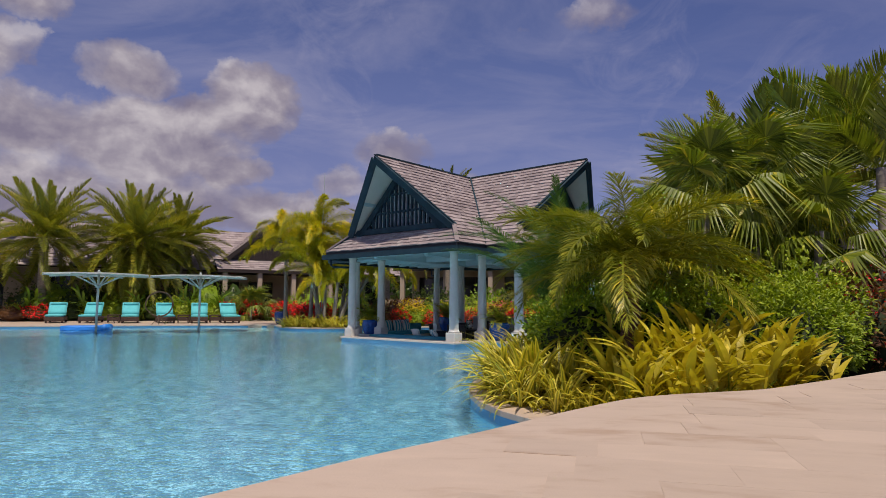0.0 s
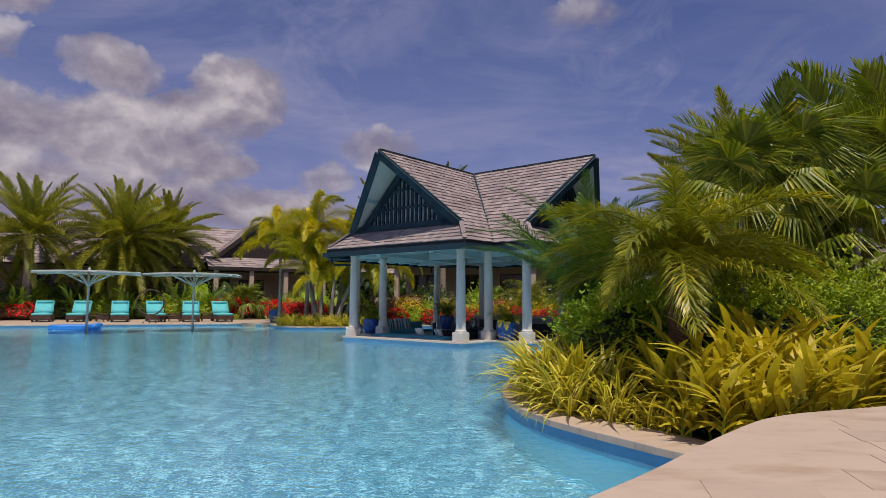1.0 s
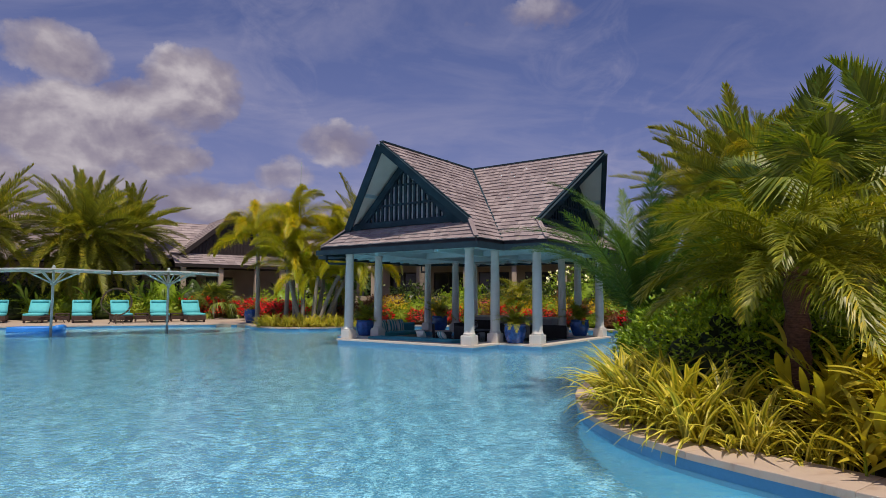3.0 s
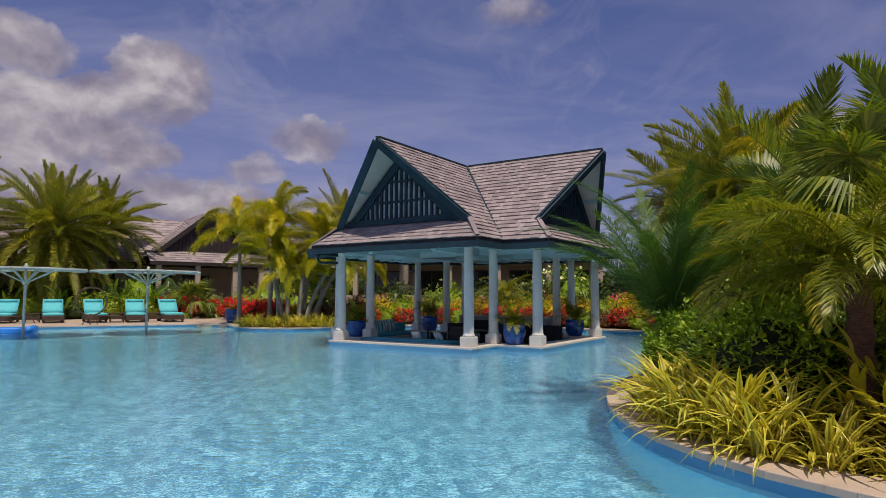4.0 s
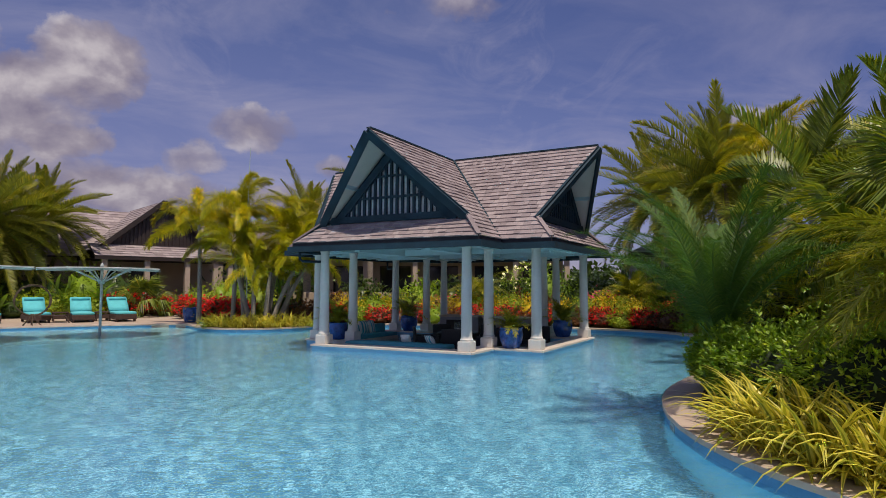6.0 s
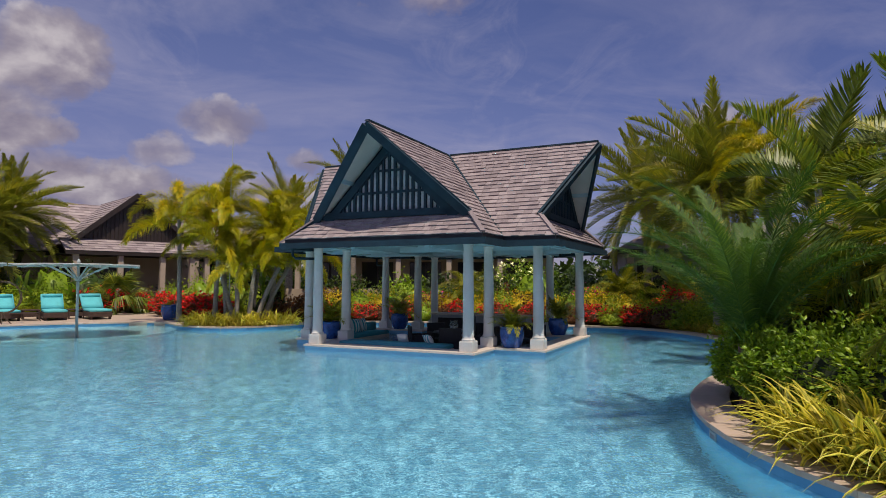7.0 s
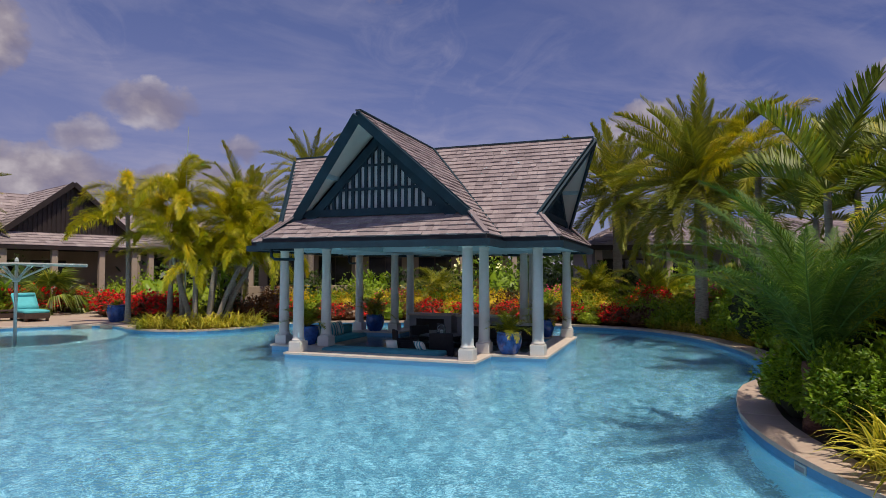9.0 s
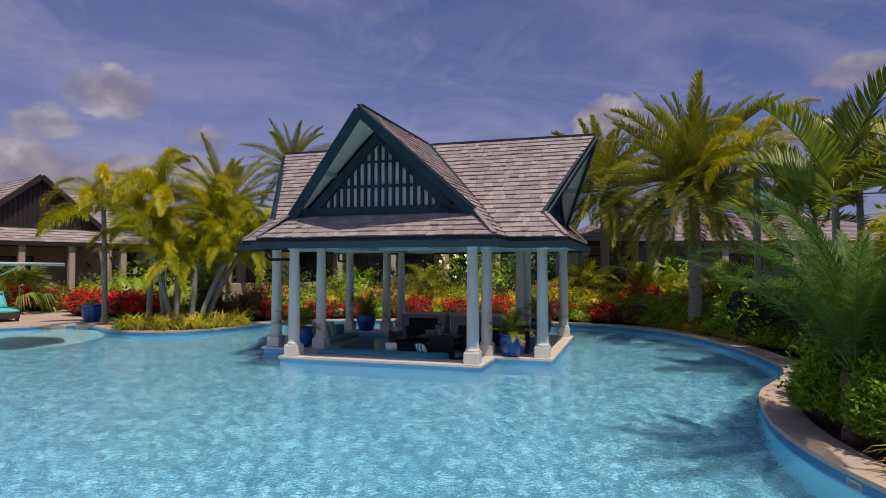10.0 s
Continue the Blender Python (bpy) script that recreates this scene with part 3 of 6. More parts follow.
for q in rotations():
    part("ridge_cap", beam((0.1, 0, RIDGE + 0.008), (APEX - 0.01, 0, RIDGE + 0.008), 0.13, 0.035), M_NAVY, roof, m=q)
    part("valley", beam((0.05, 0.05, RIDGE + 0.012), (E_IN, E_IN, EAVE + 0.012), 0.05, 0.03), M_NAVY, roof, m=q)
    for s in (-1, 1):
        lean_n = Vector((0.91, 0, -0.414))
        lean_d = Vector((G_AT - APEX, s * G_HALF, G_LOW - RIDGE)).normalized()
        part("rake_board", beam((APEX + 0.03, 0.0, RIDGE - 0.14), (G_AT + 0.03, s * (G_HALF + 0.02), G_LOW - 0.12), 0.05, 0.22, lean_n.cross(lean_d)), M_NAVY, roof, m=q)
        part("rake_board", beam((APEX - 0.03, 0.0, RIDGE - 0.03), (G_AT - 0.02, s * (G_HALF + 0.06), G_LOW - 0.0), 0.07, 0.05, (0, s * 0.7, 0.7)), M_NAVY, roof, m=q)
        part("hip_cap", beam((G_AT, s * G_HALF, G_LOW + 0.03), (E_OUT, s * E_IN, EAVE + 0.03), 0.12, 0.04), M_SHINGLE, roof, m=q)
        # pale soffit under the leaning rake
        sb = bmesh.new()
        sb.faces.new([sb.verts.new(p) for p in ((APEX - 0.02, s * 0.02, RIDGE - 0.165), (G_AT - 0.02, s * 2.2, 3.29), (FACE - 0.08, s * 2.2, 3.29), (FACE - 0.08, s * 0.02, RIDGE - 0.165))])
        part("soffit", sb, M_COLUMN, roof, m=q)

# gable walls: slats before a pale backing, in a navy frame
for qi, q in enumerate(rotations()):
    gable = part("gable_wall", prism([(FACE - 0.12, -1.75), (FACE - 0.02, -1.75), (FACE - 0.02, 1.75), (FACE - 0.12, 1.75)], G_LOW - 0.10, G_LOW - 0.02), M_NAVY, pavilion, m=q)
    bm = bmesh.new()
    bm.faces.new([bm.verts.new(p) for p in ((FACE - 0.10, -1.75, G_LOW - 0.05), (FACE - 0.10, 1.75, G_LOW - 0.05), (FACE - 0.10, 0, G_TOP + 0.12))])
    part("backing", bm, M_LAVENDER, gable)
    part("bottom_rail", beam((FACE, -2.05, G_LOW + 0.04), (FACE, 2.05, G_LOW + 0.04), 0.10, 0.17), M_NAVY, gable)
    half = lambda z: (G_TOP - z) / 1.0
    part("middle_rail", beam((FACE - 0.02, -half(4.06), 4.06), (FACE - 0.02, half(4.06), 4.06), 0.05, 0.06), M_NAVY, gable)
    part("upper_rail", beam((FACE - 0.02, -half(4.62), 4.62), (FACE - 0.02, half(4.62), 4.62), 0.05, 0.05), M_NAVY, gable)
    for s in (-1, 1):
        part("frame_board", beam((FACE, s * 1.86, 3.34), (FACE, 0, 5.20), 0.20, 0.10, (1, 0, 0)), M_NAVY, gable)
        part("purlin", beam((FACE - 0.1, s * 1.15, 4.36), (4.02, s * 1.15, 4.36), 0.10, 0.12), M_PALE, gable)
    for i in range(-9, 10):
        v = i * 0.172
        zt = G_TOP - abs(v) + 0.05
        if zt > G_LOW + 0.15:
            part("slat", box(FACE - 0.05, FACE + 0.01, v - 0.034, v + 0.034, G_LOW + 0.02, zt), M_NAVY, gable)

# ---- plants: materials ----
L_DATE = leaf("date_palm_leaf", (0.055, 0.072, 0.012), (0.20, 0.21, 0.030), (0.42, 0.33, 0.05), 0.45)
L_ARECA = leaf("areca_leaf", (0.09, 0.12, 0.008), (0.32, 0.30, 0.010), (0.58, 0.40, 0.012), 0.45)
L_PYGMY = leaf("pygmy_palm_leaf", (0.046, 0.066, 0.007), (0.180, 0.185, 0.015), (0.42, 0.32, 0.03), 0.38, 0.34)
L_CYCAD = leaf("cycad_leaf", (0.018, 0.047, 0.011), (0.058, 0.118, 0.020), (0.17, 0.23, 0.035), 0.6, 0.28)
L_FAN = leaf("fan_palm_leaf", (0.032, 0.056, 0.008), (0.130, 0.165, 0.017), (0.30, 0.27, 0.04), 0.44)
L_HEDGE = leaf("hedge_leaf", (0.04, 0.088, 0.006), (0.155, 0.235, 0.012), (0.33, 0.37, 0.02), 0.45)
L_BRIGHT = leaf("bright_shrub_leaf", (0.06, 0.11, 0.006), (0.20, 0.26, 0.012), (0.32, 0.34, 0.03), 0.55)
L_DARK = leaf("dark_shrub_leaf", (0.010, 0.024, 0.006), (0.035, 0.062, 0.010), (0.08, 0.10, 0.02), 0.4)
L_YELLOW = leaf("yellow_croton_leaf", (0.16, 0.14, 0.006), (0.42, 0.315, 0.009), (0.60, 0.45, 0.02), 0.42)
L_BRONZE = leaf("bronze_leaf", (0.035, 0.016, 0.010), (0.10, 0.045, 0.018), (0.22, 0.07, 0.02), 0.42)
L_RED = leaf("red_flower", (0.30, 0.004, 0.010), (0.52, 0.010, 0.016), (0.68, 0.04, 0.04), 0.5, 0.25)
L_PINK = leaf("magenta_flower", (0.42, 0.02, 0.18), (0.62, 0.05, 0.30), (0.75, 0.15, 0.40), 0.5, 0.25)
L_WHITE = leaf("white_flower", (0.70, 0.68, 0.55), (0.85, 0.84, 0.76), (0.9, 0.9, 0.85), 0.5, 0.2)
L_STRAP = leaf("variegated_strap_leaf", (0.19, 0.17, 0.016), (0.46, 0.40, 0.075), (0.62, 0.55, 0.20), 0.42, 0.3, 0.5)
L_STRAP_MID = leaf("strap_leaf_middle", (0.065, 0.08, 0.008), (0.21, 0.21, 0.022), (0.36, 0.33, 0.05), 0.42, 0.3, 0.5)
L_GINGER = leaf("shell_ginger_leaf", (0.085, 0.088, 0.008), (0.36, 0.30, 0.026), (0.66, 0.55, 0.15), 0.52, 0.3)
L_BANANA = leaf("broad_leaf", (0.03, 0.075, 0.010), (0.10, 0.18, 0.020), (0.20, 0.26, 0.04), 0.35)
B_DATE = bark("date_palm_bark", (0.10, 0.078, 0.06), (0.46, 0.39, 0.31), 12.0)
B_SMOOTH = bark("smooth_palm_bark", (0.17, 0.155, 0.13), (0.34, 0.31, 0.26), 9.0)
B_PYGMY = bark("pygmy_palm_bark", (0.045, 0.020, 0.012), (0.22, 0.10, 0.06), 26.0)
B_STEM = bark("woody_stem", (0.04, 0.028, 0.018), (0.12, 0.09, 0.06), 16.0)
# dark colour that stands for the shade between a shrub's leaves
M_SHADE = plain("shrub_core_shade", (0.022, 0.034, 0.010), 0.9, 0.3, 5.0, 30.0, 0.5, 0.02)


# ---- plants: leaves ----
def frond_mesh(seed, length, n, leaf_len, leaf_w, droop, fold=0.35, hang=0.5, start=0.14, ruffle=0.15, angle=(1.15, 0.45), plume=0, rib=1.0):
    """A feather leaf along +x that bows down by droop (radians); leaflets on both sides."""
    r = random.Random(seed)
    steps = 14
    pts, dirs, p, a = [], [], Vector((0, 0, 0)), 0.0
    for i in range(steps + 1):
        s = i / steps
        a = -droop * s ** 1.35
        d = Vector((math.cos(a), 0, math.sin(a)))
        pts.append(p.copy())
        dirs.append(d)
        p = p + d * (length / steps)
    verts, faces = [], []
    for i in range(steps + 1):
        w = 0.022 * rib * length / 2.0 * (1 - 0.85 * i / steps) + 0.002
        u = Vector((-dirs[i].z, 0, dirs[i].x))
        b = len(verts)
        verts += [pts[i] + Vector((0, w, 0)), pts[i] - Vector((0, w, 0)), pts[i] - u * w * 1.3]
        if i:
            for q in range(3):
                faces.append((b - 3 + q, b - 3 + (q + 1) % 3, b + (q + 1) % 3, b + q))
    for i in range(n):
        s = start + (1 - start) * (i + 0.5) / n
        f = s * steps
        k = min(int(f), steps - 1)
        o = pts[k].lerp(pts[k + 1], f - k)
        d = dirs[k].lerp(dirs[k + 1], f - k).normalized()
        u = Vector((-d.z, 0, d.x))
        ln = leaf_len * (0.35 + 0.65 * math.sin(math.pi * min(1.0, 0.22 + 0.70 * s))) * (1 - 0.35 * max(0, s - 0.8) / 0.2)
        ang = angle[0] + (angle[1] - angle[0]) * s
        for q in range(plume or 2):
            side = 1 if q % 2 else -1
            l2 = ln * r.uniform(0.85, 1.1)
            an = ang + r.uniform(-ruffle, ruffle)
            out = d * math.cos(an) + Vector((0, side, 0)) * math.sin(an)
            if plume:
                phi = r.uniform(0, math.tau)
                out = d * math.cos(an) + (Vector((0, 1, 0)) * math.cos(phi) + u * math.sin(phi)) * math.sin(an)
            v = (out + u * (0 if plume else fold + r.uniform(-ruffle, ruffle) * 1.5)).normalized()
            v2 = (v - Vector((0, 0, 1)) * (hang + r.uniform(-ruffle, ruffle))).normalized()
            flat = v.cross(u)
            across = (flat if flat.length > 0.05 else Vector((0, 1, 0))).normalized() * leaf_w * 0.5
            b = len(verts)
            m = o + v * l2 * 0.5
            t = m + v2 * l2 * 0.5
            verts += [o + across * 0.5, o - across * 0.5, m + across, m - across, t]
            faces += [(b, b + 1, b + 3, b + 2), (b + 2, b + 3, b + 4)]
    return mesh_of(verts, faces, "frond")


def fan_mesh(seed, radius, petiole, blades=30, spread=5.2, hang=0.5):
    """A fan leaf: stalk along +x, then a pleated round blade with drooping tips."""
    r = random.Random(seed)
    verts, faces = [], []
    hub = Vector((petiole, 0, -0.12 * petiole))
    for i in range(6):
        s = i / 5
        w = 0.012 * (1 - 0.4 * s)
        c = Vector((petiole * s, 0, -0.12 * petiole * s * s))
        b = len(verts)
        verts += [c + Vector((0, w, 0)), c - Vector((0, w, 0)), c - Vector((0, 0, w * 1.3))]
        if i:
            for q in range(3):
                faces.append((b - 3 + q, b - 3 + (q + 1) % 3, b + (q + 1) % 3, b + q))
    for i in range(blades):
        a = (i + 0.5) / blades * spread - spread / 2
        da = spread / blades * 0.5
        rr = radius * (0.72 + 0.28 * math.cos(a * 0.45)) * r.uniform(0.92, 1.05)
        mid = rr * 0.55
        dirn = Vector((math.cos(a), math.sin(a), -0.10 - 0.12 * abs(math.sin(a))))
        e0, e1 = Vector((math.cos(a - da), math.sin(a - da), -0.06)), Vector((math.cos(a + da), math.sin(a + da), -0.06))
        drop = Vector((0, 0, -hang * rr * 0.45 * r.uniform(0.5, 1.5)))
        b = len(verts)
        verts += [hub, hub + e0 * mid, hub + dirn * mid + Vector((0, 0, 0.022)), hub + e1 * mid, hub + dirn * rr + drop]
        faces += [(b, b + 1, b + 2), (b, b + 2, b + 3), (b + 1, b + 4, b + 2), (b + 2, b + 4, b + 3)]
    return mesh_of(verts, faces, "fan_leaf")


def strap_mesh(seed, blades, length, width, spread=1.0, lean=None):
    """Arching strap leaves with pale edges, as one mesh; a single leaf leans to +x."""
    r = random.Random(seed)
    verts, faces, mids = [], [], []
    for i in range(blades):
        az = r.uniform(0, math.tau) if blades > 1 else 0.0
        tilt = r.uniform(0.15, 1.0) * spread if lean is None else lean
        ln, w = length * r.uniform(0.6, 1.15), width * r.uniform(0.7, 1.2)
        droop = r.uniform(1.2, 2.7)
        o = Vector((r.gauss(0, 0.07), r.gauss(0, 0.07), 0)) if blades > 1 else Vector()
        h, side = Vector((math.cos(az), math.sin(az), 0)), Vector((-math.sin(az), math.cos(az), 0))
        p, segs = o, 6
        for k in range(segs + 1):
            s = k / segs
            a = math.pi / 2 - tilt - droop * s ** 1.6
            ww = w * (0.6 + 0.6 * math.sin(math.pi * min(1, s + 0.15))) * (1 - s ** 3) * 0.5 + 0.0008
            up = Vector((0, 0, 1)) * math.cos(a) - h * math.sin(a)
            b = len(verts)
            verts += [p + side * ww + up * ww * 0.3, p + side * ww * 0.35, p - side * ww * 0.35, p - side * ww + up * ww * 0.3]
            if k:
                mids.append(len(faces) + 1)
                faces += [(b - 4 + q, b - 3 + q, b + 1 + q, b + q) for q in range(3)]
            p = p + (h * math.cos(a) + Vector((0, 0, math.sin(a)))) * ln / segs
    me = mesh_of(verts, faces, "strap_leaf")
    me.materials.append(L_STRAP)
    me.materials.append(L_STRAP_MID)
    for q in mids:
        me.polygons[q].material_index = 1
    return me


def scatter_leaves(seed, n, radii, size, aspect=0.45, shell=0.72, lump=0.22, flat=0.4, upper=-0.4, fold=0.25):
    """Many folded leaves over a lumpy rounded body that stands on z = 0."""
    r = random.Random(seed)
    verts, faces = [], []
    rx, ry, rz = radii
    ph = r.uniform(0, 50)
    while n > 0:
        z = r.uniform(upper, 1.0)
        az = r.uniform(0, math.tau)
        q = math.sqrt(max(0, 1 - z * z))
        nrm = Vector((q * math.cos(az), q * math.sin(az), z))
        bulge = 1 + lump * noise.noise(nrm * 2.3 + Vector((ph, ph * 0.3, 0))) * 1.6 + lump * 0.5 * noise.noise(nrm * 5.5 + Vector((0, ph, 0)))
        depth = r.uniform(shell, 1.0) if r.random() < 0.8 else r.uniform(0.9, 1.12)
        c = Vector((nrm.x * rx, nrm.y * ry, (nrm.z * 0.5 + 0.5) * rz if upper < -0.3 else nrm.z * rz)) * bulge * depth
        c.z = max(c.z, 0.02)
        for _ in range(r.randint(2, 4)):
            out = (nrm * 0.9 + Vector((r.gauss(0, 0.6), r.gauss(0, 0.6), r.gauss(0.15, 0.45)))).normalized()
            face = (Vector((0, 0, 1)) * flat + nrm * 0.5 + Vector((r.gauss(0, 0.4), r.gauss(0, 0.4), 0.3))).normalized()
            sd = out.cross(face)
            if sd.length < 1e-3:
                continue
            sd.normalize()
            ln = size * r.uniform(0.6, 1.25)
            w = ln * aspect * 0.5
            dn = sd.cross(out)
            b = len(verts)
            verts += [c, c + out * ln * 0.5 + sd * w, c + out * ln + dn * (-0.12 * ln), c + out * ln * 0.5 - sd * w, c + out * ln * 0.5 + dn * fold * w]
            faces += [(b, b + 4, b + 1), (b + 1, b + 4, b + 2), (b, b + 3, b + 4), (b + 4, b + 3, b + 2)]
            n -= 1
    return mesh_of(verts, faces, "leaves")


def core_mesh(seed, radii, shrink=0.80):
    """Lumpy filler body inside a shrub; M_SHADE paints the inner shade on it."""
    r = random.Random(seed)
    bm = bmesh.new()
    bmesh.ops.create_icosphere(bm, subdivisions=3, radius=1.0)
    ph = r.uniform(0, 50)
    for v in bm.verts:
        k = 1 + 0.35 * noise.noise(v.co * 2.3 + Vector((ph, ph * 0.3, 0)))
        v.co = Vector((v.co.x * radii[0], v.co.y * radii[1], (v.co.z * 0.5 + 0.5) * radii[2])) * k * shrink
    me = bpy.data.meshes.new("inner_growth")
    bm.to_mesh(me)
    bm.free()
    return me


# ---- plants: whole plants ----
FRONDS = {}


def fronds_of(kind):
    """Four leaf shapes of each kind, shared by all its plants."""
    if kind not in FRONDS:
        table = {
            "date": (L_DATE, 4.0, 128, 0.56, 0.034, (0.30, 0.55, 0.90, 1.30), 0.50, 0.18),
            "areca": (L_ARECA, 2.2, 80, 0.60, 0.030, (0.8, 1.2, 1.7, 2.2), 0.25, 0.9),
            "pygmy": (L_PYGMY, 1.62, 84, 0.36, 0.0125, (0.9, 1.2, 1.5, 1.85), 0.20, 0.60),
            "foxtail": (L_ARECA, 2.5, 92, 0.42, 0.017, (0.8, 1.3, 1.9, 2.5), 0.2, 0.45),
            "cycad": (L_CYCAD, 2.6, 190, 0.36, 0.0085, (0.75, 1.0, 1.25, 1.5), 0.22, 1.15),
            "kentia": (L_FAN, 2.3, 48, 0.72, 0.052, (0.35, 0.6, 0.9, 1.3), 0.50, 0.15),
            "small": (L_PYGMY, 0.9, 26, 0.26, 0.022, (0.8, 1.2, 1.6, 2.0), 0.2, 0.5),
        }
        mat, ln, n, ll, lw, droops, fold, hang = table[kind]
        out = []
        for i, d in enumerate(droops):
            me = frond_mesh(100 + i, ln, n, ll, lw, d, fold, hang, ruffle={"date": 0.20, "areca": 0.30, "cycad": 0.2, "kentia": 0.10}.get(kind, 0.22), plume=7 if kind == "foxtail" else 0, rib=0.45 if kind == "cycad" else 0.8)
            me.materials.append(mat)
            out.append(me)
        FRONDS[kind] = out
    return FRONDS[kind]


def trunk_path(height, lean, bend, r0, r1, rings=0.0, seed=1, flare=1.25):
    r = random.Random(seed)
    n = max(8, int(height * (7 if rings else 4)))
    pts, rad = [], []
    for i in range(n + 1):
        s = i / n
        pts.append((lean[0] * s + bend[0] * s * s, lean[1] * s + bend[1] * s * s, height * s))
        w = r0 * (1 - s) + r1 * s
        w *= 1 + (flare - 1) * max(0, 1 - s * 5)
        rad.append(w * (1 + (rings if i % 2 else -rings) + r.uniform(-0.02, 0.02)))
    return pts, rad


def palm(name, at, height, kind, n, scale, bark_mat, r0, r1, label, lean=(0, 0), bend=(0, 0), top=82, low=-35, rings=0.05, seed=1, group="", spin=0.0, jitter=0.25):
    r = random.Random(seed)
    t = thing(name, Matrix.Translation(at), label, "palm tree", group)
    pts, rad = trunk_path(height, lean, bend, r0, r1, rings, seed)
    part("trunk", tube(pts, rad, 12), bark_mat, t, smooth=True)
    tip = Vector(pts[-1])
    shapes = fronds_of(kind)
    for i in range(n):
        s = i / max(1, n - 1)
        el = top + (low - top) * s ** 0.9 + r.uniform(-7, 7)
        az = spin + i * 137.5 + r.uniform(-14, 14)
        pick = min(3, max(0, int(r.uniform(0, 2.2) + s * 1.6))) if kind not in ("pygmy", "foxtail", "areca", "cycad") else min(3, int(r.uniform(0, 2.4) + (1 - s) * 1.6))
        k = scale * r.uniform(0.85, 1.1) * (0.82 if s < 0.12 else 1.0)
        m = Matrix.Translation(tip + Vector((0, 0, -0.10 * s * scale))) @ Matrix.Rotation(radians(az), 4, "Z") @ Matrix.Rotation(radians(-el), 4, "Y") @ Matrix.Rotation(r.uniform(-jitter, jitter) * 1.6, 4, "X") @ Matrix.Diagonal((k, k, k, 1))
        put("frond", shapes[pick], None, t, m)
    return t


FANS = []


def fan_palm(at, height, n, scale, label, lean=(0, 0), seed=1, r0=0.07, low=-30, name="fan_palm"):
    if not FANS:
        for i in range(3):
            me = fan_mesh(300 + i, 0.70, 0.85, 30, 4.6, 0.7 + 0.7 * i)
            me.materials.append(L_FAN)
            FANS.append(me)
    r = random.Random(seed)
    t = thing(name, Matrix.Translation(at), label, "palm tree", "fan palms")
    pts, rad = trunk_path(height, lean, (0, 0), r0, r0 * 0.8, 0.06, seed)
    part("trunk", tube(pts, rad, 10), B_SMOOTH, t, smooth=True)
    tip = Vector(pts[-1])
    for i in range(n):
        s = i / max(1, n - 1)
        el = 80 + (low - 80) * s + r.uniform(-8, 8)
        k = scale * r.uniform(0.8, 1.12)
        m = Matrix.Translation(tip - Vector((0, 0, 0.25 * s))) @ Matrix.Rotation(radians(i * 137.5 + r.uniform(-15, 15)), 4, "Z") @ Matrix.Rotation(radians(-el), 4, "Y") @ Matrix.Rotation(r.uniform(-0.4, 0.4), 4, "X") @ Matrix.Diagonal((k, k, k, 1))
        put("fan_leaf", FANS[min(2, int(r.uniform(0, 1.6) + s * 1.4))], None, t, m)
    return t


def shrub(name, at, radii, n, size, mat, label, seed, aspect=0.45, flowers=None, flower_n=0, group="", category="shrub", fsize=0.06, lump=0.22, core=0.80, core_mat=None):
    t = thing(name, Matrix.Translation(at), label, category, group)
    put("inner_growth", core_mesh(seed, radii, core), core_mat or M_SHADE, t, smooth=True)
    put("leaves", scatter_leaves(seed, n, radii, size, aspect, lump=lump), mat, t)
    if flowers:
        bloom = put("bloom", scatter_leaves(seed + 500, flower_n, (radii[0] * 1.04, radii[1] * 1.04, radii[2] * 1.04), fsize, 0.9, 0.92, lump, 0.6), flowers, t)
        tagged(bloom, kind="stuff")
    return t


STRAPS = {}


def tuft(at, kind, label, spin, scale=1.0, name="strap_leaf_plant"):
    if not STRAPS:
        STRAPS["near"] = [strap_mesh(700 + i, 1, 0.98, 0.062, lean=0.16 + 0.105 * i) for i in range(10)]
        STRAPS["far"] = [strap_mesh(720 + i, 70, 0.62, 0.035) for i in range(4)]
    t = thing(name, Matrix.Translation(at), label, "plant", "strap-leaved plants by the pool")
    r = random.Random(int(spin * 1000))
    if kind == "far":
        put("foliage", STRAPS[kind][int(spin * 7) % 4], None, t, Matrix.Rotation(spin * 6.28, 4, "Z") @ Matrix.Diagonal((scale, scale, scale, 1)))
        return t
    for b in range(66):
        k = scale * r.uniform(0.85, 1.1)
        put("leaf", STRAPS[kind][r.randrange(10)], None, t, Matrix.Translation((r.gauss(0, 0.07), r.gauss(0, 0.07), 0)) @ Matrix.Rotation(b * 2.4 + r.uniform(-0.3, 0.3), 4, "Z") @ Matrix.Diagonal((k, k, k, 1)))
    return t


def lance_leaf(mat):
    """One broad pointed leaf, folded along its rib, along +x."""
    verts, faces = [], []
    segs = 6
    for k in range(segs + 1):
        s = k / segs
        w = 0.5 * 0.165 * math.sin(math.pi * min(1, s * 0.93 + 0.05)) ** 0.85
        c = Vector((s, 0, 0.10 * math.sin(s * 2.2) - 0.42 * s * s))
        b = len(verts)
        verts += [c + Vector((0, w, 0.22 * w)), c, c - Vector((0, w, -0.22 * w))]
        if k:
            faces += [(b - 3, b - 2, b + 1, b), (b - 2, b - 1, b + 2, b + 1)]
    me = mesh_of(verts, faces, "leaf")
    me.materials.append(mat)
    me.polygons.foreach_set("use_smooth", [True] * len(me.polygons))
    return me


